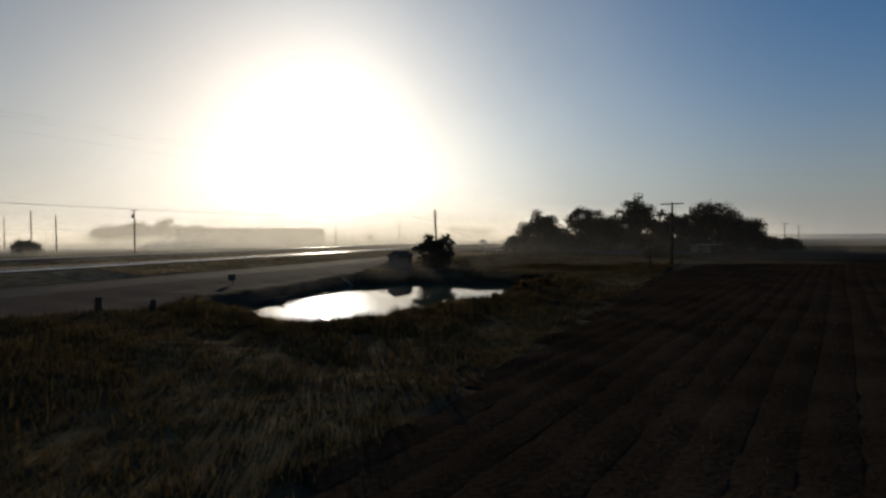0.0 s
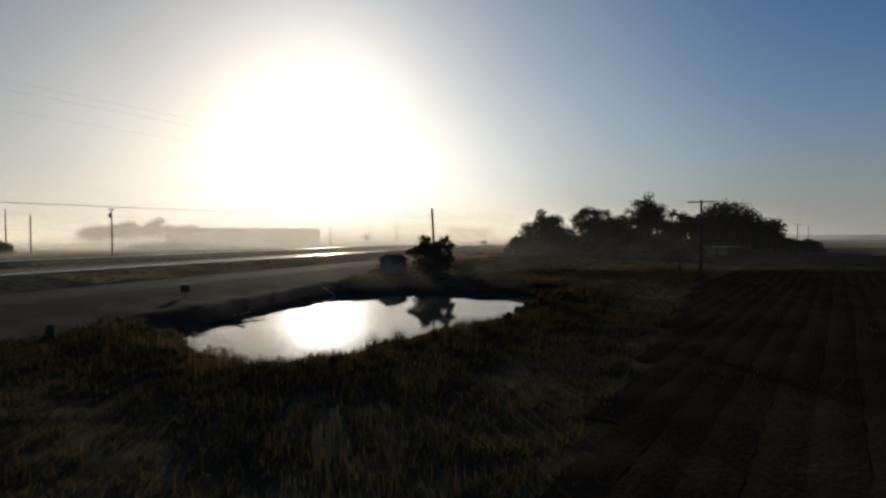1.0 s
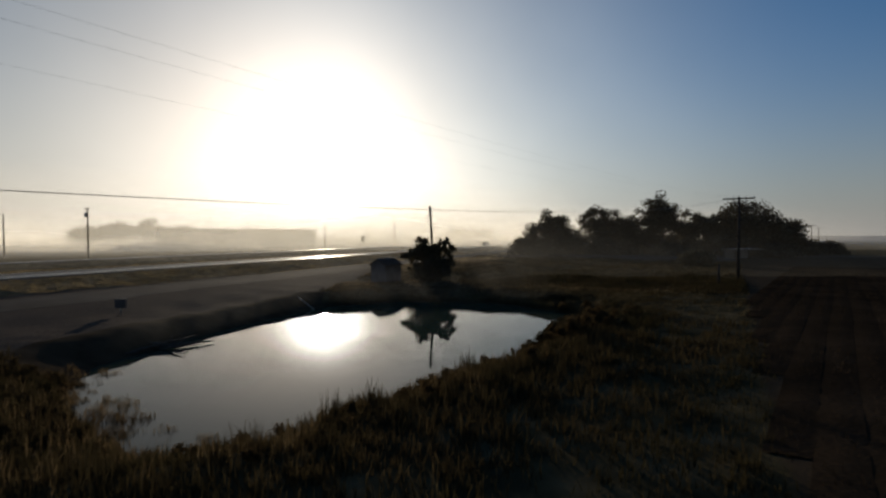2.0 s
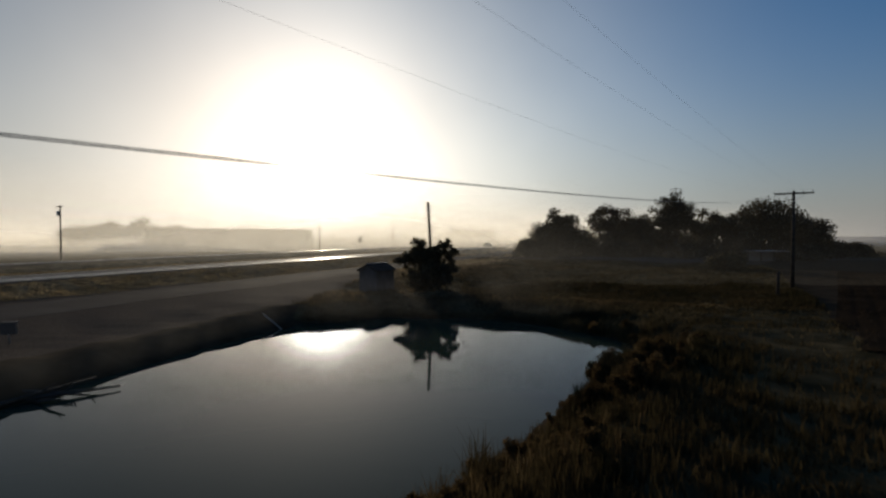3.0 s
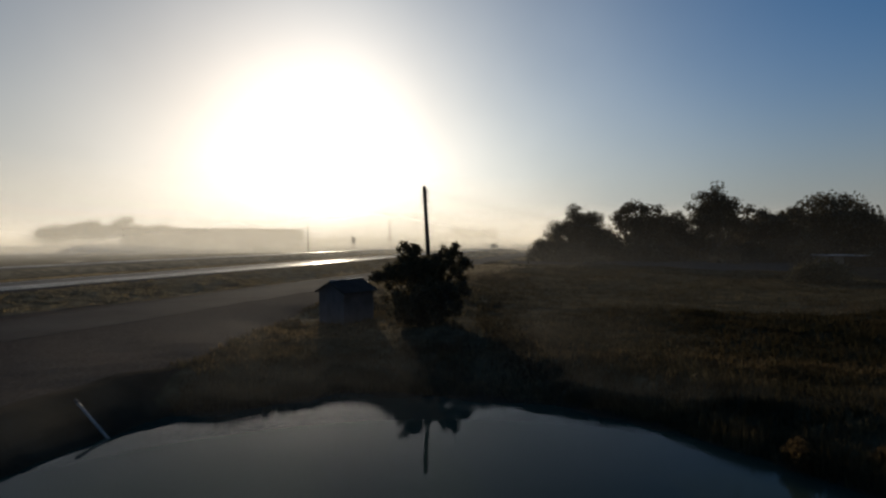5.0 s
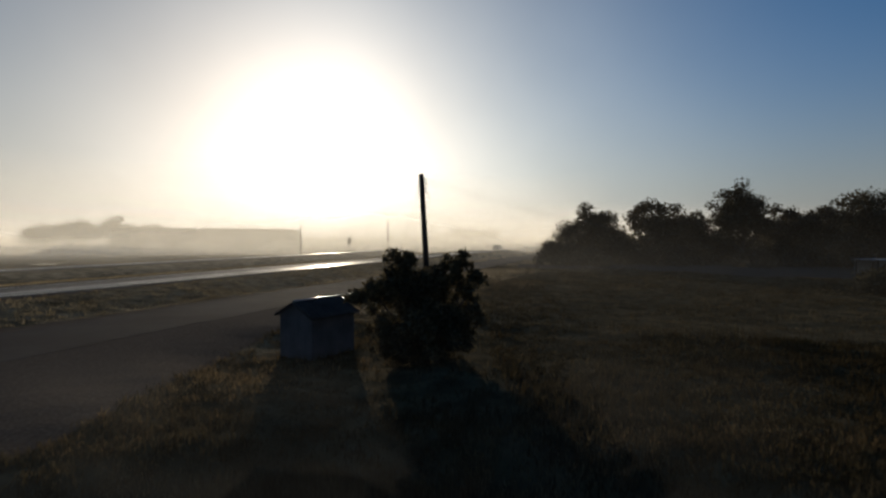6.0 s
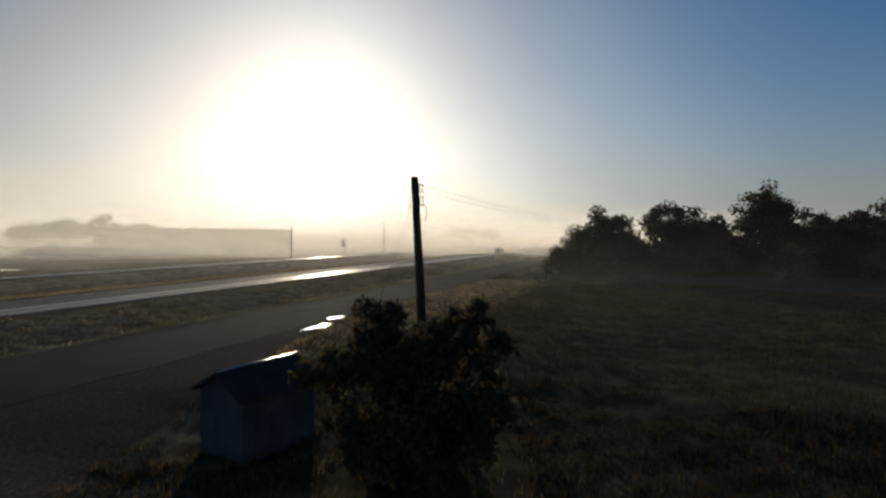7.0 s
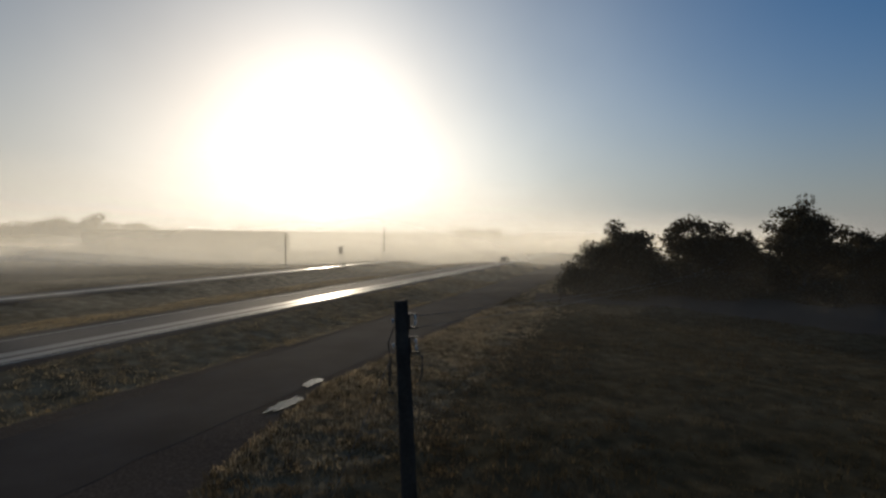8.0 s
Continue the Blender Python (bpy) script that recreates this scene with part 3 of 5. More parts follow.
# rank pasture short of the pond
feet = scatter(34000, -34, 16, -3, 40, 17, lambda x, y: off_road(x, y) * ~in_field(x, y) * (0.55 + 0.4 * (waves(x, y) > 0)))
blades_of("pasture_weeds", feet, 6, 0.32, 0.25, 0.7, 0.032, 0.42, M_WEED, 18, "rank brown and green weeds in the near pasture", "weeds")
# meadow
feet = scatter(70000, -30, 62, 0, 142, 5, lambda x, y: off_road(x, y) * ~in_field(x, y) * (0.35 + 0.5 * (waves(x * 0.6, y * 0.6) > -0.1)) * smooth(0.0, 3.0, signed(POND, x, y)) * (y > 44) * (across(x, y) < 7))
blades_of("meadow_grass", feet, 6, 0.3, 0.2, 0.5, 0.032, 0.5, M_MEADOW, 6, "dry golden meadow grass")
feet = scatter(30000, -30, 62, 0, 142, 7, lambda x, y: off_road(x, y) * ~in_field(x, y) * (0.25 + (waves(x * 0.45 + 4, y * 0.45) > 0.1)) * (across(x, y) < 7))
blades_of("green_meadow_weeds", feet, 9, 0.35, 0.25, 0.6, 0.05, 0.5, M_WEED, 8, "dark green weeds in the meadow", "weeds")
feet = scatter(9000, 2, 30, 57, 80, 45, lambda x, y: off_road(x, y) * ~in_field(x, y) * smooth(82, 66, y) * (signed(POND, x, y) > 1.2) * (0.5 + 0.5 * (waves(x * 0.5, y * 0.5) > -0.3)))
blades_of("low_meadow_weeds", feet, 8, 0.36, 0.25, 0.6, 0.05, 0.55, M_WEED, 46, "rank dark weeds in the low ground beyond the pond", "weeds")
# verges of the roads
def on_verge(x, y):
    q = across(x, y)
    return off_road(x, y) * np.maximum((q > 14.9) & (q < 23.6), (q > 34.0) & (q < 43.0)) * (0.55 + 0.45 * (waves(x * 0.35, y * 0.35) > -0.2))


feet = scatter(120000, -62, 32, 60, 165, 21, on_verge)
blades_of("verge_turf", feet, 5, 0.3, 0.14, 0.34, 0.035, 0.6, M_TAN, 22, "thick dry yellow grass beside the highway")
feet = scatter(60000, -150, 120, 20, 330, 9, lambda x, y: off_road(x, y) * (across(x, y) > 14) * (across(x, y) < 80) * smooth(420, 120, y))
blades_of("verge_grass", feet, 5, 0.35, 0.12, 0.32, 0.032, 0.5, M_DRY, 10, "dry pale grass on the road verges and median")
feet = scatter(150000, -110, 110, 20, 330, 19, lambda x, y: off_road(x, y) * (((across(x, y) > 14.9) & (across(x, y) < 17.6)) | ((across(x, y) > 34.4) & (across(x, y) < 38.0)) | ((across(x, y) > 2.5) & (across(x, y) < 6.3) & (y > 80))))
blades_of("verge_strip_grass", feet, 5, 0.35, 0.15, 0.35, 0.04, 0.5, M_STRAW, 20, "taller tan grass lining the road edges")
feet = scatter(26000, -26, 30, 60, 112, 35, lambda x, y: off_road(x, y) * smooth(-9, -3, across(x, y)) * (across(x, y) < 6.6) * (0.3 + 0.6 * (waves(x * 0.8, y * 0.8) > -0.1)) * (signed(POND, x, y) > 2.0))
blades_of("roadside_grass", feet, 9, 0.3, 0.2, 0.5, 0.03, 0.45, M_DRY, 36, "fuzzy tan grass beside the frontage road")
feet = scatter(46000, -16, 30, 86, 132, 37, lambda x, y: off_road(x, y) * smooth(-3.5, 4.5, across(x, y) + 1.2 * waves(x * 0.5, y * 0.5)) * (across(x, y) < 6.8) * (0.5 + 0.5 * (waves(x * 0.8, y * 0.8) > 0)))
blades_of("roadside_grass", feet, 8, 0.35, 0.2, 0.5, 0.034, 0.5, M_STRAW, 38, "taller pale tan grass along the frontage road")
# crop rows: low ridges of tilled soil with stubble on them
ridge_q, ridge_s = np.arange(0.5, 75, 0.95), np.arange(-22, 95, 0.6)
rng = np.random.default_rng(13)
rv, rf, rbase = [], [], 0
for rq in ridge_q:
    sway = 0.06 * np.sin(ridge_s * 0.13 + rq * 0.3) + 0 * ridge_s
    high = 0.05 + 0.008 * np.sin(ridge_s * 0.3 + rq * 3) + rng.normal(0, 0.01, len(ridge_s))
    cols = []
    for off, k in ((-0.476, 0.6), (-0.2, 0.9), (0.0, 1.0), (0.2, 0.9), (0.476, 0.6)):
        cq = rq + off + sway
        px, py = -6 + cq * math.cos(ROW_DIR) + ridge_s * math.sin(ROW_DIR), 18 - cq * math.sin(ROW_DIR) + ridge_s * math.cos(ROW_DIR)
        cols.append(np.stack([px, py, ground_z(px, py) + high * k], -1))
    v = np.stack(cols, 1)
    ok = in_field(v[:, 2, 0], v[:, 2, 1]) & (v[:, 2, 0] < 85) & (v[:, 2, 1] > -2)
    i = np.arange(len(ridge_s) - 1)
    i = i[ok[:-1] & ok[1:]]
    for k in range(4):
        rf.append(rbase + np.stack([i * 5 + k, i * 5 + k + 1, i * 5 + k + 6, i * 5 + k + 5], -1))
    rv.append(v.reshape(-1, 3))
    rbase += v.shape[0] * 5
ridges = mesh_arrays("crop_ridges", np.concatenate(rv), [np.concatenate(rf)], M_SOIL)
ridges.polygons.foreach_set("use_smooth", [True] * len(ridges.polygons))
tagged(new("crop_ridges", ridges), "long dark brown ridges of tilled soil", "soil", kind="stuff")
rng = np.random.default_rng(11)
rows_q, rows_s = np.meshgrid(np.arange(0.5, 62, 0.95), np.arange(-22, 80, 0.16))
rows_q, rows_s = (rows_q + rng.normal(0, 0.07, rows_q.shape)).ravel(), (rows_s + rng.uniform(-0.1, 0.1, rows_s.shape)).ravel()
fx = -6 + rows_q * math.cos(ROW_DIR) + rows_s * math.sin(ROW_DIR)
fy = 18 - rows_q * math.sin(ROW_DIR) + rows_s * math.cos(ROW_DIR)
k = in_field(fx, fy) & (fx > -8) & (fx < 85) & (fy > -2) & (rng.uniform(0, 1, fx.shape) < 0.45 + 0.5 * (waves(fx * 0.5, fy * 0.5) > 0))
blades_of("crop_stubble", (fx[k], fy[k]), 4, 0.34, 0.12, 0.42, 0.028, 0.5, M_STUBBLE, 12, "rows of dry crop stubble in the tilled field", "stubble")


def leaves(centres, radii, count, size, seed, flat=0.75, spill=1.12):
    """Leaf clumps: small bent quads on and inside a set of balls."""
    rng = np.random.default_rng(seed)
    c, r = np.array(centres), np.array(radii)
    pick = rng.choice(len(c), count, p=r ** 2 / np.sum(r ** 2))
    d = rng.normal(0, 1, (count, 3))
    d /= np.linalg.norm(d, axis=1)[:, None]
    dist = r[pick] * spill * rng.uniform(0.05, 1, count) ** 0.7
    p = c[pick] + d * dist[:, None] * np.array([1, 1, flat])
    u = rng.normal(0, 1, (count, 3))
    u /= np.linalg.norm(u, axis=1)[:, None]
    w = np.cross(u, rng.normal(0, 1, (count, 3)))
    w /= np.linalg.norm(w, axis=1)[:, None]
    s = size * rng.uniform(0.55, 1.35, count)[:, None]
    v = np.stack([p - u * s * 0.7, p + w * s * 0.36, p + u * s * 0.7, p - w * s * 0.36], 1).reshape(-1, 3)
    o = np.arange(count)[:, None] * 4
    return v, o + np.array([[0, 1, 2, 3]])


def weed_bank(name, feet, h0, h1, count, size, mat, seed, label):
    """Bushy weeds with small leaves, growing together along the bank."""
    rng = np.random.default_rng(seed)
    centres, radii = [], []
    for x, y in zip(*feet):
        z, h = gz(x, y), rng.uniform(h0, h1) * (0.8 + 0.3 * float(waves(x * 0.9, y * 0.9)))
        h = max(h, h0) * (0.8 + 0.7 * float(smooth(-2, 5, np.array(x))))
        for k in range(5):
            r = h * rng.uniform(0.16, 0.32)
            centres.append((x + rng.normal(0, 0.28 * h), y + rng.normal(0, 0.28 * h), z + rng.uniform(0.12, 0.9) * h))
            radii.append(r)
    v, f = leaves(centres, radii, count, size, seed, 1.15, 1.3)
    return tagged(new(name, mesh_arrays(name, v, [f], mat)), label, "weeds", kind="stuff")


near_bank = scatter(2600, -18, 12, 22, 56, 71, lambda x, y: off_road(x, y) * ~in_field(x, y) * smooth(4.5, 0.6, signed(POND, x, y)) * ((x - 1.2 * (y - 40)) > -14) * (0.25 + 0.75 * (waves(x * 0.8, y * 0.8) > -0.3)))
weed_bank("weed_bank", near_bank, 0.22, 0.55, 120000, 0.065, M_RUST, 72, "dark rusty-brown bushy weeds along the near bank of the pond")
corner = scatter(420, -19, -9.8, 27, 38, 73, lambda x, y: off_road(x, y) * smooth(4.0, 0.5, signed(POND, x, y)) * 0.95)
weed_bank("weed_bank", corner, 0.5, 0.95, 34000, 0.07, M_WEED, 74, "dark brown bushy weeds at the pond's corner")


def tree(name, x, y, height, width, label, seed, mat, leaf=0.42, count=11000, clear=0.18, category="tree", group="", stems=1, balls=40, depth=None, shoots=0):
    """Trunk with limbs, and a crown of many small leaves."""
    rng = random.Random(seed)
    z = gz(x, y)
    top = thing(name, pose(x, y, z - 0.05), label, category, group)
    crown_h = height * (1 - clear)
    mid = height * clear + crown_h * 0.5
    depth = depth or width * 0.85
    centres, radii = [], []
    for i in range(balls):
        a, e = rng.uniform(0, 2 * math.pi), math.asin(rng.uniform(-0.75, 1.0))
        k = rng.uniform(0.5, 0.95)
        r = width * rng.uniform(0.09, 0.16)
        taper = 1 - 0.12 * max(0, math.sin(e)) ** 2
        cx, cy = math.cos(a) * math.cos(e) * k * taper * (width / 2 - r * 0.6), math.sin(a) * math.cos(e) * k * taper * (depth / 2 - r * 0.6)
        cz = mid + math.sin(e) * k * (crown_h / 2 - r * 0.55)
        centres.append((cx, cy, cz))
        radii.append(r)
    if clear < 0.05:
        for i in range(9):
            a = 2 * math.pi * i / 9 + rng.uniform(-0.3, 0.3)
            r = width * rng.uniform(0.11, 0.17)
            centres.append((math.cos(a) * width * 0.36, math.sin(a) * depth * 0.36, height * rng.uniform(0.08, 0.26)))
            radii.append(r)
    centres += [(0, 0, mid * 0.9), (0, 0, mid * 1.15), (width * 0.18, 0, mid), (-width * 0.18, 0, mid)]
    radii += [width * 0.28, width * 0.24, width * 0.22, width * 0.22]
    for k in range(stems):
        lean = Vector((rng.uniform(-0.1, 0.1), rng.uniform(-0.1, 0.1), 0)) * width * (1 if stems == 1 else 2.2)
        r0 = 0.028 * height / math.sqrt(stems)
        pts = [lean * (0.12 + t) + Vector((noise.noise(Vector((seed, t * 3, k))) * 0.12 * t * width, noise.noise(Vector((t * 3, seed, k))) * 0.12 * t * width, height * 0.8 * t)) for t in (0, 0.08, 0.25, 0.45, 0.7, 1)]
        trunk = part("trunk", tube(pts, [r0 * 1.5, r0 * 1.1, r0 * 0.9, r0 * 0.7, r0 * 0.4, r0 * 0.12], 9, wobble=0.25), M_BARK, top)
    for i in rng.sample(range(balls), min(balls, 9)):
        c = Vector(centres[i])
        t = min(0.7, max(0.18, c.z / height * 0.55))
        p0 = Vector((0, 0, height * 0.8 * t))
        m = (p0 + c) / 2 + Vector((0, 0, -0.06 * height * rng.random()))
        part("limb", tube([p0, m, c], [0.013 * height, 0.008 * height, 0.003 * height], 6), M_BARK, top)
    v, f = leaves(centres, radii, count, leaf, seed)
    for k in range(shoots):
        x, h = (k - shoots / 2) * 0.55 + rng.uniform(-0.2, 0.2), height * rng.uniform(1.02, 1.07)
        part("shoot", tube([(x * 0.7, 0, height * 0.85), (x, 0.1, h)], [0.05, 0.012], 5), M_BARK, top)
        sv, sf = leaves([(x * 0.9, 0.05, height * 0.97), (x, 0.1, h - 0.3)], [0.4, 0.25], 45, 0.2, seed + k, 1.2)
        v, f = np.concatenate([v, sv]), np.concatenate([f, sf + len(v)])
    hang("crown", mesh_arrays("crown", v, [f], mat), top)
    return top


GROVE = "grove by the farmyard"
tree("tree", 28.5, 151, 12.2, 15.0, "broad dark leafy tree at the grove's end", 21, M_LEAF, group=GROVE, clear=0.02)
tree("tree", 42.3, 155, 14.3, 13.0, "tall dark leafy tree with rounded crown", 22, M_LEAF, group=GROVE, clear=0.03)
tree("tree", 50.0, 157, 11.6, 12.5, "dark leafy tree between taller ones", 23, M_LEAF, group=GROVE, clear=0.03)
tree("tree", 55.5, 147, 15.6, 14.5, "tallest dark tree with thin tip shoots", 24, M_LEAF, group=GROVE, clear=0.1, count=11000, shoots=6)
tree("tree", 64.5, 148, 12.8, 12.5, "dark leafy tree in the grove", 25, M_LEAF, group=GROVE, clear=0.03)
tree("tree", 73.0, 149, 12.5, 12.0, "dark leafy tree at the back of the grove", 35, M_LEAF, group=GROVE, clear=0.03)
tree("tree", 71.5, 136, 14.4, 17.5, "wide dark leafy tree near the farmyard", 26, M_LEAF, group=GROVE, clear=0.03, count=12000)
tree("tree", 82.5, 139, 9.5, 11.0, "low dark tree at the edge of the field", 27, M_LEAF, group=GROVE, clear=0.03, count=6000)
for k, (x, y, h, w) in enumerate(((20.5, 148, 5.2, 8.5), (34.5, 152, 6.5, 9.0), (48.0, 150, 5.0, 8.0), (60.5, 145, 5.0, 7.5), (66.0, 141, 6.0, 9.0), (78.0, 137, 5.5, 8.0), (89.5, 142, 4.5, 8.0), (98.0, 146, 3.5, 8.0), (26.0, 144, 4.0, 8.0), (40.5, 146, 4.5, 9.0), (54.0, 141, 3.6, 8.0), (73.0, 129, 3.4, 8.0), (24.0, 157, 6.5, 9.0), (31.0, 161, 7.5, 10.0), (38.0, 163, 8.0, 10.0), (46.0, 163, 8.0, 10.0), (57.5, 160, 8.0, 10.0), (66.0, 160, 8.0, 10.0), (75.0, 157, 7.5, 10.0), (83.0, 152, 7.0, 10.0), (91.0, 150, 5.5, 9.0))):
    tree("shrub", x, y, h, w, "low dark shrub beneath the grove", 40 + k, M_LEAF, leaf=0.36, count=4200, clear=0.0, category="shrub", group=GROVE, balls=16)
tree("shrub", 39.7, 97, 2.2, 6.5, "low dark shrub in the meadow", 29, M_LEAF_OLIVE, leaf=0.25, count=4500, clear=0.02, category="shrub")
tree("shrub", -106, 131, 4.6, 8.0, "round dark shrub beyond the highway", 30, M_LEAF, leaf=0.35, count=4000, clear=0.04, category="shrub")


def olive_tree(x, y):
    """Many stems from one root; a ragged crown in lobes that reaches down to the grass."""
    rng = random.Random(31)
    top = thing("olive_tree", pose(x, y, gz(x, y) - 0.05), "bushy many-stemmed olive tree around the pole", "tree")
    lobes = [(-0.65, 0, 4.25, 0.95), (1.65, 0.1, 4.2, 0.75), (-0.2, 0, 3.2, 1.4), (-1.85, -0.2, 3.1, 0.9), (-2.55, 0, 3.0, 0.5), (2.65, 0.1, 3.75, 0.36), (2.1, 0, 3.4, 0.72), (0.75, 0.3, 3.65, 0.95),
             (-1.2, 0.1, 3.75, 0.65), (0.25, -0.7, 2.1, 1.55), (-1.3, -0.5, 1.7, 1.05), (1.4, -0.5, 1.9, 1.15), (0, 0.9, 2.4, 1.4), (1.9, 0.2, 2.2, 0.8), (0, -0.3, 0.9, 1.35), (-1.2, 0.4, 0.8, 0.9), (1.2, 0.3, 0.8, 0.95)]
    centres, radii = [], []
    for cx, cy, cz, r in lobes:
        for k in range(15):
            d = Vector((rng.gauss(0, 1), rng.gauss(0, 1), rng.gauss(0, 0.9))).normalized() * r * rng.uniform(0.4, 1.12)
            centres.append((cx + d.x, cy + d.y, max(0.25, cz + d.z)))
            radii.append(r * rng.uniform(0.13, 0.34))
        centres.append((cx, cy, cz))
        radii.append(r * 0.55)
    v, f = leaves(centres, radii, 34000, 0.15, 33, 1.15)
    hang("crown", mesh_arrays("crown", v, [f], M_LEAF_OLIVE), top)
    for cx, cy, cz, r in lobes[:8]:
        a = Vector((rng.uniform(-0.25, 0.25), rng.uniform(-0.2, 0.2), 0))
        m = Vector((cx * 0.4 + rng.uniform(-0.2, 0.2), cy * 0.4, cz * 0.5))
        part("stem", tube([a, m, Vector((cx, cy, cz))], [0.09, 0.06, 0.02], 7, wobble=0.2), M_BARK, top)
    # bare shoots above the crown
    for cx, cz in ((-0.9, 4.95), (-0.2, 4.9), (0.55, 4.4), (1.0, 4.9), (1.15, 5.0), (1.9, 4.85)):
        part("shoot", tube([(cx * 0.9, 0, cz - 1.0), (cx, 0.05, cz + 0.12)], [0.02, 0.006], 5), M_BARK, top)
    return top


olive_tree(-1.45, 72.9)


# ---- poles and wires ----
def bar(p, q, r, sides=6):
    return tube([p, q], r, sides)


def insulator(parent, x, y, z, k=1.0):
    bm = tube([(x, y, z), (x, y, z + 0.05 * k), (x, y, z + 0.07 * k), (x, y, z + 0.11 * k), (x, y, z + 0.13 * k), (x, y, z + 0.17 * k)], [0.02 * k, 0.03 * k, 0.055 * k, 0.03 * k, 0.05 * k, 0.025 * k], 8)
    return part("insulator", bm, M_GLAZE, parent)


def cross_pole(x, y, height, arm, turn, label, arms=1, group=""):
    """A wooden pole with a crossarm, braces and insulators."""
    top = thing("utility_pole", pose(x, y, gz(x, y) - 0.1, 0, 0, turn), label, "utility pole", group)
    part("post", tube([(0, 0, 0), (0, 0, height * 0.5), (0, 0, height)], [0.17, 0.15, 0.115], 10, wobble=0.06), M_WOOD, top)
    for k in range(arms):
        z = height - 0.22 - k * 0.9
        beam = part("crossarm", box(-arm / 2, arm / 2, -0.19, -0.08, z - 0.07, z + 0.07, 0.01), M_WOOD, top)
        part("brace", bar((-arm * 0.26, -0.1, z - 0.07), (0, -0.13, z - 0.72), 0.018), M_METAL, top)
        part("brace", bar((arm * 0.26, -0.1, z - 0.07), (0, -0.13, z - 0.72), 0.018), M_METAL, top)
        for f in (-0.94, -0.4, 0.45, 0.94):
            insulator(beam, f * arm / 2, -0.135, z + 0.07)
    return top


def wire(a, b, sag, label="thin sagging overhead power wire", r=0.0012, n=28):
    a, b = Vector(a), Vector(b)
    pts = [a.lerp(b, i / n) - Vector((0, 0, sag * 4 * (i / n) * (1 - i / n))) for i in range(n + 1)]
    ob = part("overhead_wire", tube(pts, r, 5), M_WIRE)
    return tagged(ob, label, "wire", "overhead wires")


LINE = "pole line along the field"
LINE_TURN = -37.8
LD, LN = Vector((math.sin(radians(37.8)), math.cos(radians(37.8)), 0)), Vector((math.cos(radians(37.8)), -math.sin(radians(37.8)), 0))
span = 88.6
line_feet = [Vector((-23.8, 1.1, 0))] + [Vector((30.6, 70.2, 0)) + LD * span * k for k in (0, 1, 2, 3)]
for p in line_feet:
    cross_pole(p.x, p.y, 9.9 - gz(p.x, p.y), 2.9, LINE_TURN, "weathered wooden utility pole with a single crossarm at the field edge", group=LINE)
for p0, p1 in zip(line_feet, line_feet[1:]):
    for f in (-0.94, 0.45, 0.94):
        o = LN * f * 1.45
        wire((p0.x + o.x, p0.y + o.y, 9.85), (p1.x + o.x, p1.y + o.y, 9.85), 1.65)

# a low bundle of three cables slung between the first two poles
for k in range(3):
    o = LN * (k - 1) * 0.06
    wire((line_feet[0].x + o.x, line_feet[0].y + o.y, 7.19), (30.6 + o.x, 70.2 + o.y, 9.95), 1.94, "low-slung grey cable between two field poles", 0.0029, 60)

# the leaning pole in the olive tree
lean = thing("utility_pole", pose(-1.02, 75.6, gz(-1, 75.6) - 0.1, 0, -2.9, 0), "leaning dark wooden utility pole with two insulator racks", "utility pole")
PH = 8.62
part("post", tube([(0, 0, 0), (0, 0, 2.5), (0.02, 0, 5), (0.0, 0, PH - 0.02), (0.0, 0, PH)], [0.165, 0.155, 0.14, 0.118, 0.10], 12, wobble=0.1), M_WOOD, lean)
for z, h in ((PH - 0.50, 0.27), (PH - 0.92, 0.30)):
    rack = part("insulator_rack", box(0.12, 0.145, -0.04, 0.04, z, z + h, 0.005), M_DARK, lean, "dark steel rack with white spools")
    part("rack_arm", box(0.145, 0.27, -0.015, 0.015, z + h - 0.03, z + h), M_DARK, rack)
    part("rack_arm", box(0.145, 0.27, -0.015, 0.015, z, z + 0.03), M_DARK, rack)
    part("rack_rod", bar((0.23, 0, z), (0.23, 0, z + h), 0.008), M_DARK, rack)
    for k in range(2):
        insulator(rack, 0.23, 0, z + 0.05 + k * 0.11, 0.55)
for z in (PH - 0.40, PH - 0.82):
    insulator(lean, -0.15, 0, z, 0.5)
part("cable_tail", tube([(0.25, 0, PH - 0.9), (0.33, 0.05, PH - 1.0), (0.31, 0.04, PH - 1.3), (0.27, 0.02, PH - 1.42)], 0.014, 6), M_DARK, lean, "dark hanging cable")
part("cable_tail", tube([(-0.13, 0, PH - 0.45), (-0.24, -0.05, PH - 0.72), (-0.22, -0.05, PH - 0.95), (-0.13, -0.02, PH - 1.15)], 0.011, 6), M_DARK, lean, "dark hanging cable")
part("ground_strap", bar((0.1, -0.1, 0.3), (0.07, -0.09, PH - 0.6), 0.009, 5), M_DARK, lean)
part("step_bolt", bar((-0.1, 0, PH - 1.6), (-0.3, 0, PH - 1.58), 0.01, 6), M_DARK, lean)
ptop = Vector((-1.46, 75.6, 9.3))
wire(ptop + Vector((0.25, 0, -0.3)), (46, 152, 7.0), 0.9, "thin service wire from the pole to the farm", 0.006)
wire(ptop + Vector((0.25, 0, -0.5)), (46, 152, 6.8), 0.9, "thin service wire from the pole to the farm", 0.006)
tagged(part("guy_wire", bar(ptop + Vector((-0.1, 0, -0.9)), (-4.6, 83.0, gz(-4.6, 83)), 0.008), M_WIRE), "thin steel guy wire to the ground", "guy wire")


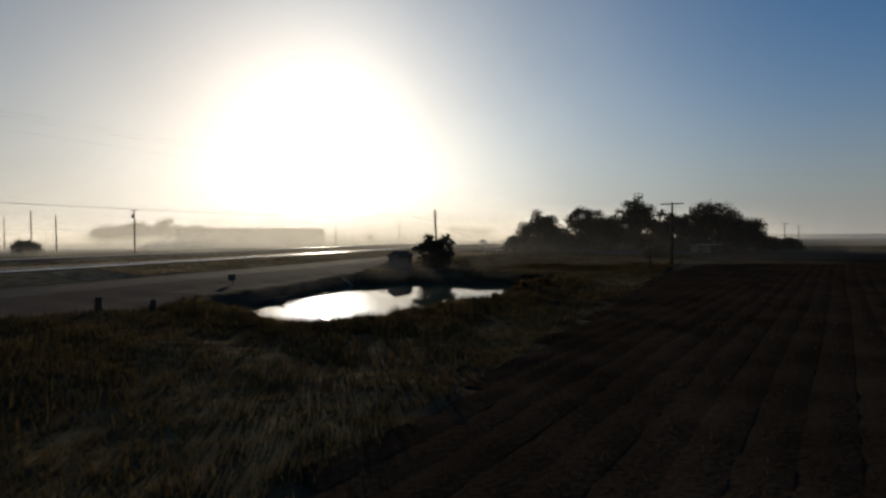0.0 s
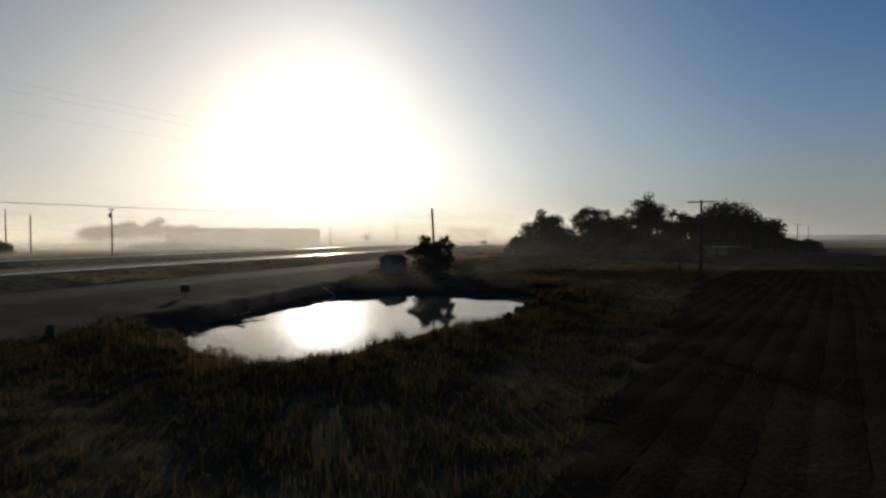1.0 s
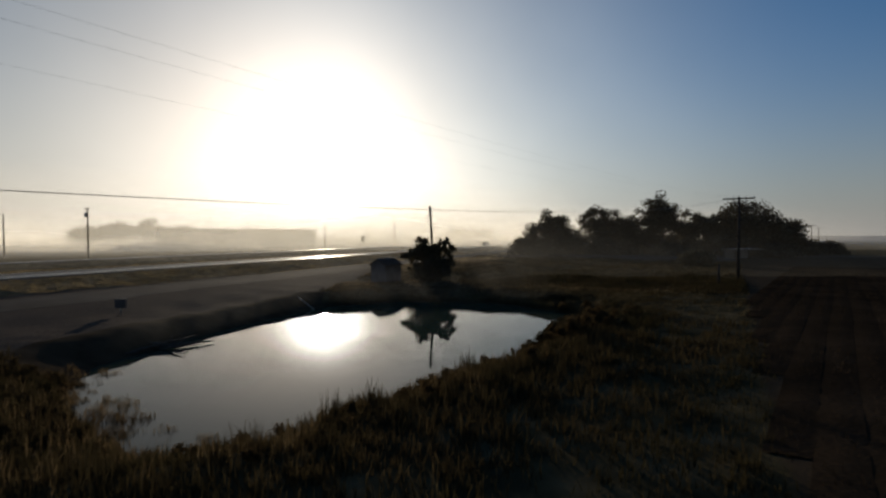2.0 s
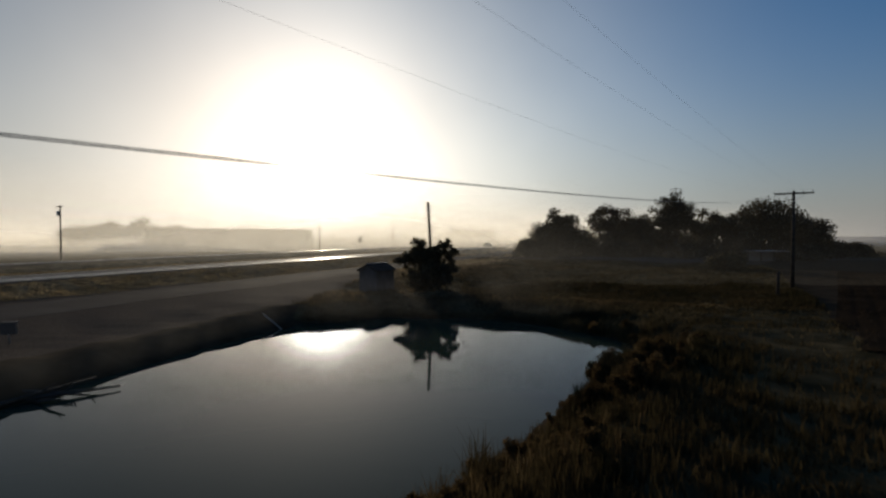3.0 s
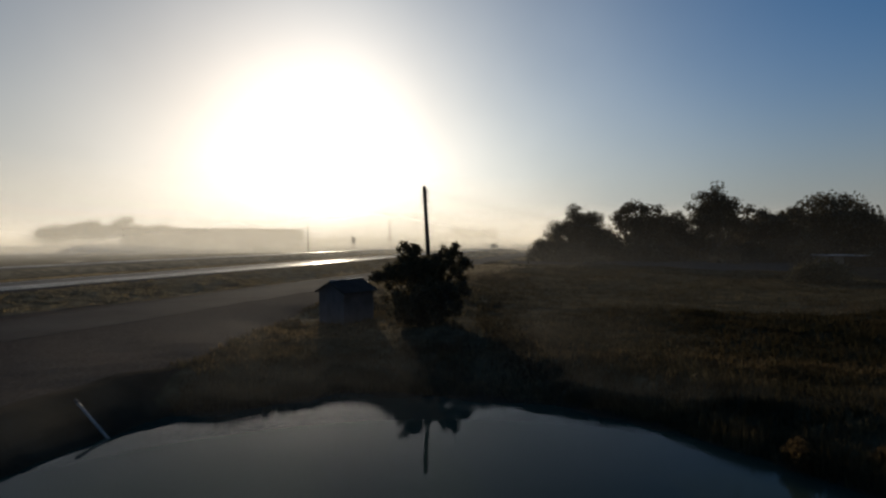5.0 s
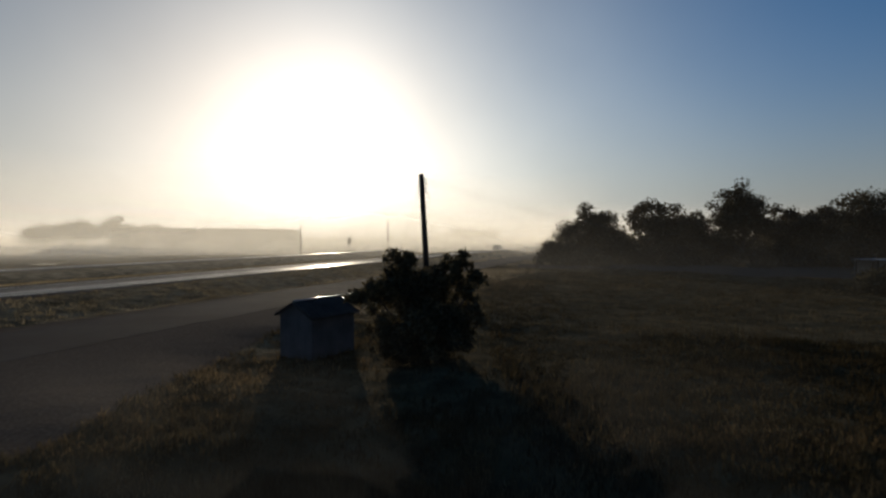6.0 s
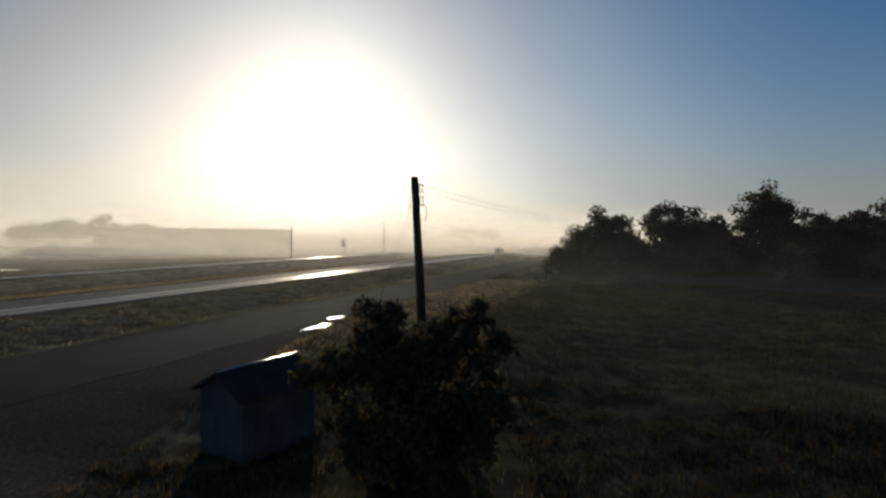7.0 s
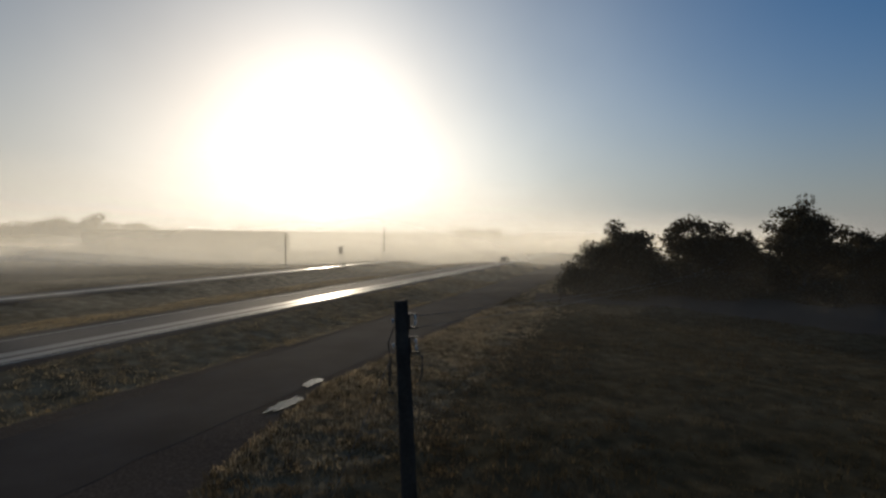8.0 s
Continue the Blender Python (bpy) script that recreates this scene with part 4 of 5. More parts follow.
def plain_pole(x, y, top, label, can=False, arm=1.2):
    z = gz(x, y) - 0.1
    ob = thing("utility_pole", pose(x, y, z, 0, 0, -15), label, "utility pole", "far utility poles")
    h = top - z
    part("post", tube([(0, 0, 0), (0, 0, h * 0.5), (0, 0, h)], [0.19, 0.17, 0.13], 9), M_WOOD, ob)
    if arm:
        beam = part("crossarm", box(-arm / 2, arm / 2, -0.2, -0.1, h - 0.35, h - 0.2, 0.01), M_WOOD, ob)
        insulator(beam, -arm * 0.42, -0.15, h - 0.2)
        insulator(beam, arm * 0.42, -0.15, h - 0.2)
    if can:
        part("transformer", tube([(-0.42, -0.1, h - 2.1), (-0.42, -0.1, h - 2.05), (-0.42, -0.1, h - 1.15), (-0.42, -0.1, h - 1.1)], [0.2, 0.27, 0.27, 0.2], 12), M_METAL, ob, "grey round transformer can")
    return ob


plain_pole(-77.1, 128.7, 12.3, "wooden utility pole with a round transformer can", True, 1.9)
plain_pole(-105.7, 140.7, 11.7, "bare wooden utility pole beyond the highway", arm=0)
plain_pole(-120.0, 150.0, 13.4, "tall bare wooden utility pole beyond the highway", arm=0)
plain_pole(-145.0, 170.0, 12.2, "bare wooden utility pole beyond the highway", arm=0)
plain_pole(-18.5, 215.0, 11.6, "slender wooden utility pole in the fog", arm=0)
plain_pole(-41.1, 196.1, 9.6, "slender wooden utility pole in the fog", arm=0)
plain_pole(4.5, 262.0, 11.0, "slender wooden utility pole in the fog", arm=0.9)
wire((-105.7, 140.7, 11.5), (-77.1, 128.7, 12.1), 0.35)
wire((-77.1, 128.7, 12.1), (-18.5, 215.0, 11.4), 0.9)
wire((-145, 170, 12.0), (-120, 150, 13.2), 0.3)
wire((-120, 150, 13.2), (-105.7, 140.7, 11.5), 0.2)


# ---- pump shed ----
def pump_shed():
    """Board walls under a gabled metal roof; x runs along the ridge, from the middle of the floor."""
    L, W, OVER, EAVE = 2.6, 2.1, 0.2, 0.25              # walls' length and width, overhang at the gables and the eaves
    z = gz(-6.48, 75.68) - 0.1
    H, RIDGE = 2.74 - z, 3.27 - z
    top = thing("pump_shed", pose(-6.48, 75.68, z, 0, 0, 56), "small grey-blue board shed with a gabled metal roof", "shed")
    pitch = (RIDGE - H) / (W / 2)

    def boards(n, a, b, inner, gable, mat):
        a, b = Vector(a), Vector(b)
        for i in range(n):
            p, q = a.lerp(b, i / n), a.lerp(b, (i + 0.965) / n)
            d = inner * (0.022 + 0.006 * ((i * 7) % 3))
            bm = bmesh.new()
            foot = (p, q, q + d, p + d)
            lo = [bm.verts.new((v.x, v.y, 0)) for v in foot]
            hi = [bm.verts.new((v.x, v.y, (RIDGE - abs(v.y) * pitch if gable else H) - 0.04)) for v in foot]
            bm.faces.new(lo[::-1])
            bm.faces.new(hi)
            for k in range(4):
                bm.faces.new((lo[k], lo[(k + 1) % 4], hi[(k + 1) % 4], hi[k]))
            bmesh.ops.recalc_face_normals(bm, faces=bm.faces[:])
            part("board", bm, mat, top)

    x0, x1, y0, y1 = -L / 2, L / 2, -W / 2, W / 2
    boards(14, (x0, y0, 0), (x1, y0, 0), Vector((0, -1, 0)), False, M_WALL)
    boards(14, (x0, y1, 0), (x1, y1, 0), Vector((0, 1, 0)), False, M_WALL)
    boards(12, (x0, y0 + 0.03, 0), (x0, y1 - 0.03, 0), Vector((-1, 0, 0)), True, M_WALL)
    boards(12, (x1, y0 + 0.03, 0), (x1, y1 - 0.03, 0), Vector((1, 0, 0)), True, M_WALL)
    part("lining", box(x0 + 0.005, x1 - 0.005, y0 + 0.005, y1 - 0.005, 0, H - 0.06), M_TRIM, top)
    for x, y in ((x0, y0), (x1, y0), (x0, y1), (x1, y1)):
        part("corner_board", box(x - 0.05, x + 0.05, y - 0.05, y + 0.05, 0, H - 0.03, 0.006), M_WALL, top)
    # two slopes of ribbed sheet
    drop = (W / 2 + EAVE) * pitch
    for s in (-1, 1):
        a, b = Vector((x0 - OVER, s * (W / 2 + EAVE), RIDGE - drop)), Vector((x1 + OVER, s * (W / 2 + EAVE), RIDGE - drop))
        d, c = Vector((x0 - OVER, 0, RIDGE)), Vector((x1 + OVER, 0, RIDGE))
        up = (b - a).cross(d - a).normalized()
        up = up if up.z > 0 else -up
        bm, n, cols = bmesh.new(), 30, []
        for i in range(n + 1):
            w = up * (0.016 if i % 3 == 0 else 0.0)
            e, r = a.lerp(b, i / n) + w, d.lerp(c, i / n) + w
            cols.append([bm.verts.new(v) for v in (e, r, r - up * 0.03, e - up * 0.03)])
        for c0, c1 in zip(cols, cols[1:]):
            for k in range(4):
                bm.faces.new((c0[k], c1[k], c1[(k + 1) % 4], c0[(k + 1) % 4]))
        bm.faces.new(cols[0])
        bm.faces.new(cols[-1][::-1])
        bmesh.ops.recalc_face_normals(bm, faces=bm.faces[:])
        part("roof_sheet", bm, M_ROOFING, top, "rust-dulled ribbed metal sheet")
        part("fascia", tube([a + Vector((0, 0, -0.06)), b + Vector((0, 0, -0.06))], 0.045, 4), M_TRIM, top)
        for e, r in ((a, d), (b, c)):
            part("rake_board", tube([e + Vector((0, 0, -0.07)), r + Vector((0, 0, -0.07))], 0.045, 4), M_TRIM, top)
    part("ridge_cap", tube([(x0 - OVER, 0, RIDGE + 0.01), (x1 + OVER, 0, RIDGE + 0.01)], 0.055, 10), M_RIDGE, top, "wet shining ridge cap")
    return top


pump_shed()


# ---- by the pond ----
def meter_box(x, y, top_z):
    z = gz(x, y)
    ob = thing("meter_box", pose(x, y, z - 0.1, 0, 0, 12), "grey metal meter box on a short steel post", "meter box")
    h = top_z - z + 0.1
    part("post", tube([(0, 0, 0), (0, 0, h - 0.1)], 0.045, 8), M_METAL, ob)
    b = part("cabinet", box(-0.3, 0.3, -0.14, 0.14, h - 0.55, h, 0.03), M_SIGN, ob)
    part("lid", box(-0.33, 0.33, -0.17, 0.17, h - 0.002, h + 0.04, 0.012), M_SIGN, b)
    part("door", box(-0.25, 0.25, -0.16, -0.142, h - 0.5, h - 0.06, 0.004), M_SIGN, b)


meter_box(-20.0, 49.0, 1.95)


def stake(x, y, h, r, label, lean_deg=0.0):
    ob = part("post", tube([(0, 0, -0.3), (0, 0, h * 0.5), (0.01, 0, h - 0.03), (0.01, 0, h)], [r, r * 0.95, r * 0.9, r * 0.6], 8, wobble=0.15), M_WOOD)
    ob.name = "fence_post"
    ob.matrix_world = pose(x, y, gz(x, y), 0, lean_deg, 0)
    return tagged(ob, label, "post", "old posts")


stake(-21.0, 32.0, 0.85, 0.22, "stout weathered wooden post by the gravel")
stake(-18.6, 33.5, 0.7, 0.2, "short thick wooden post by the gravel", 3)
stake(-3.9, 97.0, 1.7, 0.11, "weathered wooden post beside the frontage road")
stake(15.6, 139.0, 2.0, 0.16, "weathered wooden gate post at the drive", 2)
stake(25.0, 63.6, 1.9, 0.12, "weathered wooden fence post by the field")

# pipe down the bank
pipe = thing("drain_pipe", pose(0, 0, 0), "pale slender drain pipe running down the bank", "pipe")
p0, p1 = Vector((-11.75, 58.7, gz(-11.75, 58.7) + 0.22)), Vector((-10.1, 57.9, -0.12))
part("barrel", tube([p0 + (p1 - p0) * k for k in (0, 0.33, 0.66, 1)], 0.038, 12), M_PALE, pipe)
part("collar", tube([p0 + (p1 - p0) * -0.02, p0 + (p1 - p0) * 0.06], 0.055, 12), M_SIGN, pipe)

# drift wood in the corner of the pond
for k, (a, b, r) in enumerate((((-15.6, 43.0, 0.05), (-12.5, 45.2, 0.12), 0.11), ((-15.9, 44.2, 0.2), (-12.9, 44.2, 0.05), 0.09), ((-15.5, 42.2, 0.08), (-13.7, 45.6, 0.35), 0.08), ((-14.6, 43.6, 0.0), (-13.0, 43.0, 0.28), 0.07))):
    a, b = Vector(a), Vector(b)
    m = a.lerp(b, 0.5) + Vector((0.1, -0.1, 0.07))
    log = thing("driftwood", pose(0, 0, 0), "bare grey branch lying in the shallow water", "branch", "driftwood")
    part("stem", tube([a, m, b], [r, r * 0.8, r * 0.3], 7, wobble=0.3), M_BARK, log)
    part("twig", tube([m, m + Vector((0.3, 0.35, 0.25))], [r * 0.5, r * 0.15], 5), M_BARK, log)
    part("twig", tube([a.lerp(b, 0.75), a.lerp(b, 0.75) + Vector((0.35, -0.25, 0.2))], [r * 0.4, r * 0.12], 5), M_BARK, log)


# puddles on the frontage road's edge
def puddle(cx, cy, along, wide, seed, z):
    pts = []
    for i in range(56):
        a = 2 * math.pi * i / 56
        k = 1 + 0.55 * noise.noise(Vector((math.cos(a) * 2.4, math.sin(a) * 2.4, seed))) + 0.2 * noise.noise(Vector((math.cos(a) * 6, math.sin(a) * 6, seed)))
        p = RU * math.cos(a) * along * k / 2 + RN * math.sin(a) * wide * k / 2
        pts.append((cx + p.x, cy + p.y, z))
    ob = new("puddle", mesh_from("puddle", pts, [tuple(range(56))], M_PUDDLE))
    return tagged(ob, "shallow rain puddle shining on the road's edge", "puddle", "puddles")


puddle(-9.1, 94.0, 2.7, 0.85, 1, FRONT_Z + 0.035)
puddle(-8.7, 98.0, 1.9, 0.8, 2, FRONT_Z + 0.035)
puddle(-76, 147.6, 4.0, 5.0, 3, gz(-76, 147.6) + 0.25)


# ---- farm ----
def barn():
    a, b = Vector((-117, 230, 0)), Vector((-62, 268, 0))
    L = (b - a).length
    top = thing("warehouse", pose(a.x, a.y, gz(-90, 256), 0, 0, math.degrees(math.atan2(b.y - a.y, b.x - a.x))), "long low dark warehouse fading in the fog", "building")
    H, D = 7.7, 22.0
    for name, args in (("wall", (0, L, -0.15, 0.15, 0, H)), ("wall", (0, L, D - 0.15, D + 0.15, 0, H)), ("wall", (-0.15, 0.15, 0.15, D - 0.15, 0, H)), ("wall", (L - 0.15, L + 0.15, 0.15, D - 0.15, 0, H))):
        part(name, box(*args), M_BARN, top)
    bm = bmesh.new()
    v = [bm.verts.new(c) for c in ((-0.6, -0.8, H - 0.05), (L + 0.6, -0.8, H - 0.05), (L + 0.6, D / 2, H + 1.1), (-0.6, D / 2, H + 1.1), (-0.6, D + 0.8, H - 0.05), (L + 0.6, D + 0.8, H - 0.05))]
    bm.faces.new((v[0], v[1], v[2], v[3]))
    bm.faces.new((v[3], v[2], v[5], v[4]))
    bmesh.ops.solidify(bm, geom=bm.faces[:], thickness=0.2)
    part("roof", bm, M_ROOFING, top)
    for k in range(5):
        part("door", box(6 + k * 12.5, 10.2 + k * 12.5, -0.22, -0.16, 0.05, 4.4), M_TRIM, top)
    for k in range(11):
        part("pilaster", box(1 + k * 6.4, 1.25 + k * 6.4, -0.28, -0.16, 0, H - 0.1), M_BARN, top)


barn()


def farm_shed():
    z = gz(63.5, 124)
    top = thing("open_shed", pose(60.6, 123, z - 0.05, 0, 0, 8), "low open shed with a pale metal roof", "shed")
    for x in (0.1, 2.9, 5.7):
        for y in (0.1, 3.4):
            part("post", box(x - 0.07, x + 0.07, y - 0.07, y + 0.07, 0, 2.1 - 0.08 * y, 0.01), M_WOOD, top)
    bm = box(-0.3, 6.1, -0.4, 3.9, 2.08, 2.15, 0.01)
    part("roof", bm, M_PALE, top, "pale sheet metal roof")
    part("back_wall", box(0.03, 5.77, 3.5, 3.56, 0, 2.0), M_BARN, top)


farm_shed()


def farm_house():
    z = gz(60, 163)
    top = thing("farmhouse", pose(52, 166, z - 0.05, 0, 0, -12), "pale single-storey farmhouse behind the trees", "house")
    L, D, H, R = 14.0, 8.0, 2.8, 2.0
    for a in ((0, L, -0.1, 0.1, 0, H), (0, L, D - 0.1, D + 0.1, 0, H), (-0.1, 0.1, 0.1, D - 0.1, 0, H), (L - 0.1, L + 0.1, 0.1, D - 0.1, 0, H)):
        part("wall", box(*a), M_WALL, top)
    bm = bmesh.new()
    v = [bm.verts.new(c) for c in ((-0.5, -0.5, H), (L + 0.5, -0.5, H), (L + 0.5, D / 2, H + R), (-0.5, D / 2, H + R), (-0.5, D + 0.5, H), (L + 0.5, D + 0.5, H))]
    for f in ((0, 1, 2, 3), (3, 2, 5, 4), (0, 3, 4), (1, 5, 2)):
        bm.faces.new([v[k] for k in f])
    bmesh.ops.solidify(bm, geom=bm.faces[:], thickness=0.12)
    part("roof", bm, M_ROOFING, top)
    for x in (2.0, 5.5, 10.0):
        w = part("window", box(x, x + 1.3, -0.16, -0.1, 1.0, 2.2, 0.01), M_TRIM, top)
        part("pane", box(x + 0.08, x + 1.22, -0.175, -0.162, 1.08, 2.12), M_GLASS, w)


farm_house()

# far trees in the fog
FAR = "far trees in the fog"
for k, (x, y, h, w) in enumerate(((-196, 300, 12, 24), (-182, 306, 15, 26), (-168, 310, 16, 24), (-152, 316, 13, 20), (20, 590, 15, 40), (46, 600, 14, 36))):
    tree("far_tree", x, y, h, w, "hazy tree standing far off in the fog", 60 + k, M_LEAF, leaf=0.9, count=2600, clear=0.1, group=FAR, balls=18)


# ---- road signs and a vehicle ----
def road_sign(x, y):
    z = gz(x, y)
    top = thing("road_sign", pose(x, y, z, 0, 0, -18), "tall highway sign seen from behind on two steel posts", "road sign")
    for dx in (-0.4, 0.4):
        part("post", tube([(dx, 0, -0.1), (dx, 0, 4.6)], 0.05, 8), M_METAL, top)
    part("panel", box(-0.65, 0.65, -0.07, -0.04, 2.7, 4.7, 0.01), M_SIGN, top)
    for zz in (3.1, 4.3):
        part("rail", box(-0.6, 0.6, -0.04, 0.0, zz - 0.04, zz + 0.04), M_METAL, top)


road_sign(-29.9, 210)


def wagon(x, y):
    top = thing("car", pose(x, y, HWY_Z + 0.04, 0, 0, -math.degrees(ROAD_DIR)), "dark station wagon driving on the highway", "car")
    bm = bmesh.new()
    prof = [(-2.3, 0.35), (-2.35, 0.8), (-2.2, 1.05), (-1.9, 1.5), (-1.6, 1.68), (0.4, 1.7), (1.1, 1.12), (2.1, 0.95), (2.3, 0.7), (2.3, 0.35)]
    left = [bm.verts.new((-0.88 * (0.84 if zz > 1.3 else 1), yy, zz)) for yy, zz in prof]
    right = [bm.verts.new((0.88 * (0.84 if zz > 1.3 else 1), yy, zz)) for yy, zz in prof]
    n = len(prof)
    for k in range(n):
        bm.faces.new((left[k], left[(k + 1) % n], right[(k + 1) % n], right[k]))
    bm.faces.new(left[::-1])
    bm.faces.new(right)
    bmesh.ops.recalc_face_normals(bm, faces=bm.faces[:])
    bmesh.ops.bevel(bm, geom=bm.edges[:], offset=0.05, segments=2, affect="EDGES")
    part("body", bm, M_CAR, top)
    for s in (-1, 1):
        part("side_window", box(s * 0.80 - 0.015, s * 0.80 + 0.015, -1.6, 0.5, 1.15, 1.55), M_GLASS, top)
        for yy in (-1.45, 1.45):
            w = part("wheel", tube([(s * 0.7, yy, 0.33), (s * 0.72, yy, 0.33), (s * 0.9, yy, 0.33), (s * 0.92, yy, 0.33)], [0.28, 0.33, 0.33, 0.28], 16), M_DARK, top)
            part("rim", tube([(s * 0.915, yy, 0.33), (s * 0.93, yy, 0.33)], [0.2, 0.17], 12), M_METAL, w)
    part("rear_window", box(-0.62, 0.62, -2.12, -2.09, 1.12, 1.45), M_GLASS, top)
    for s in (-1, 1):
        part("tail_light", box(s * 0.72 - 0.1, s * 0.72 + 0.1, -2.39, -2.33, 0.75, 0.95), M_TRIM, top)


cp = Vector((0, 100, 0)) + RU * 113 + RN * (HWY[0] + 2.2)
wagon(cp.x, cp.y)


# ---- fog banks beyond the highway and the grove ----
def fog_sheet(name, vs, thick, n, rows, mat, label, category):
    """One sheet of fog from a grid of n + 1 columns and rows + 1 rows, with its thickness at each point."""
    fs = [(i * (rows + 1) + k, (i + 1) * (rows + 1) + k, (i + 1) * (rows + 1) + k + 1, i * (rows + 1) + k + 1) for i in range(n) for k in range(rows)]
    me = mesh_from(name, vs, fs, mat, True)
    me.attributes.new("thick", "FLOAT", "POINT").data.foreach_set("value", thick)
    return tagged(new(name, me), label, category, kind="stuff")


def mist_bank(a, b, height, density, seed, soft=2.0, foot=0.0, ramp=6.0):
    """A long wavy curtain of fog from a to b, thinning upwards and at its ends."""
    a, b = Vector((*a, 0)), Vector((*b, 0))
    n, rows = 60, 12
    side = (b - a).normalized().cross(Vector((0, 0, 1)))
    vs, thick = [], []
    for i in range(n + 1):
        t = i / n
        p = a.lerp(b, t) + side * min(5, 0.04 * (b - a).length) * noise.noise(Vector((t * 7, seed, 0)))
        top = height * (1 + 0.25 * noise.noise(Vector((t * 5, seed, 3))))
        for k in range(rows + 1):
            u = k / rows
            vs.append((p.x, p.y, 0.2 + top * u))
            thick.append(math.exp(-1.2 * u) * (1 - u) ** soft * min(1, ramp * t, 6 * (1 - t)) * (min(1, u / foot) if foot else 1))
    return fog_sheet("mist", vs, thick, n, rows, mist_material("mist", density, (0.98, 0.95, 0.86), 0.03), "low pale bank of morning ground fog", "fog")


def along(s, q):
    p = RU * s + RN * q
    return p.x, 100 + p.y


# slow left ramps thin these banks, imitating fog lit less away from the sun
mist_bank((-190, 72), (55, 330), 7, 0.25, 7, 1.5, 0.2, 1.5)
for k, (y, density) in enumerate(((108, 0.08), (126, 0.13), (146, 0.22), (164, 0.4), (176, 0.6), (184, 0.75))):
    mist_bank((-330, y - 20), (40 + 4 * k, y + 46), 16 + 3 * k, density, 1 + k * 13, 0.5, 0.0, 1.05)
mist_bank((-140, 205), (170, 285), 20, 0.4, 61, 0.8, 0.0, 3.0)
mist_bank((-120, 262), (240, 345), 24, 0.5, 62, 0.8, 0.0, 3.0)
mist_bank((-420, 290), (170, 300), 24, 0.8, 3, 1.5)
mist_bank((-600, 420), (330, 410), 34, 0.85, 4, 1.5)
mist_bank((84, 195), (700, 150), 18, 0.1, 5)
mist_bank((6, 129), (112, 118), 4, 0.07, 11, 1.0, 0.3)
mist_bank((2, 79), (56, 70), 4.5, 0.03, 63, 1.0, 0.2, 4.0)
mist_bank((-900, 700), (420, 660), 50, 0.5, 6)


def drifts():
    """Low streaks of fog that lie one behind another across the fields beyond the frontage road."""
    m = mist_material("drifting_mist", 0.04, (1.0, 0.94, 0.80), 0.05)
    rows = 6
    for j in range(20):
        vs, thick = [], []
        x0, x1, y0 = -330 + 6 * j, 20 + 9 * j, 84 + 13.0 * j
        n = 90
        for i in range(n + 1):
            t = i / n
            x = x0 + (x1 - x0) * t
            y = y0 + 0.16 * (x + 60) + 6 * noise.noise(Vector((t * 6, j * 3.1, 0)))
            top = 1.9 + 0.9 * noise.noise(Vector((x * 0.04, j * 1.7, 5)))
            far = min(1, max(0, (float(across(x, y)) - 15) / 14))
            ends = min(1, 5 * t, 5 * (1 - t))
            g = gz(x, y)
            for k in range(rows + 1):
                u = k / rows
                vs.append((x, y, g + 0.1 + top * u))
                thick.append(math.sin(math.pi * u) * far * ends)
        fog_sheet("mist", vs, thick, n, rows, m, "thin drift of ground fog over the fields", "fog")


drifts()


def ground_mist():
    """The shallow layer of fog that lies on the fields, thicker with distance."""
    xs, ys = np.concatenate([np.linspace(-2600, -430, 24), np.linspace(-420, -130, 24), np.linspace(-126, 130, 110), np.linspace(135, 420, 24), np.linspace(430, 2600, 24)]), np.concatenate([np.linspace(74, 200, 84), np.linspace(204, 640, 44), np.linspace(660, 3200, 40)])
    X, Y = np.meshgrid(xs, ys)
    q = across(X, Y)
    Z = ground_z(X, Y) + 0.85 + 0.1 * np.sin(X * 0.05) * np.cos(Y * 0.06)
    k = 0.22 * smooth(70, 120, q) + 0.3 * smooth(170, 420, Y) + 0.2 * smooth(100, 220, X) * smooth(80, 150, Y)
    k = np.minimum(k + 0.45 * smooth(250, 900, np.hypot(X, Y)), 0.75)
    idx = np.arange(X.size).reshape(X.shape)
    f = np.stack([idx[:-1, :-1], idx[:-1, 1:], idx[1:, 1:], idx[1:, :-1]], -1).reshape(-1, 4)
    m = mist_material("ground_mist", 1.0, scale=0.04)
    nt = m.node_tree
    mx = [n for n in nt.nodes if n.type == "MIX_SHADER"][0]
    d = nt.nodes.new("ShaderNodeBsdfDiffuse")
    d.inputs["Color"].default_value = (0.95, 0.89, 0.77, 1)
    nt.links.new(d.outputs[0], mx.inputs[2])
    f = f[(k.ravel()[f] > 0.004).any(1)]
    me = mesh_arrays("mist", np.stack([X, Y, Z], -1).reshape(-1, 3), [f], m)
    me.attributes.new("thick", "FLOAT", "POINT").data.foreach_set("value", k.ravel().astype(np.float32))
    return tagged(new("mist", me), "shallow layer of ground fog over the fields", "fog", kind="stuff")


ground_mist()


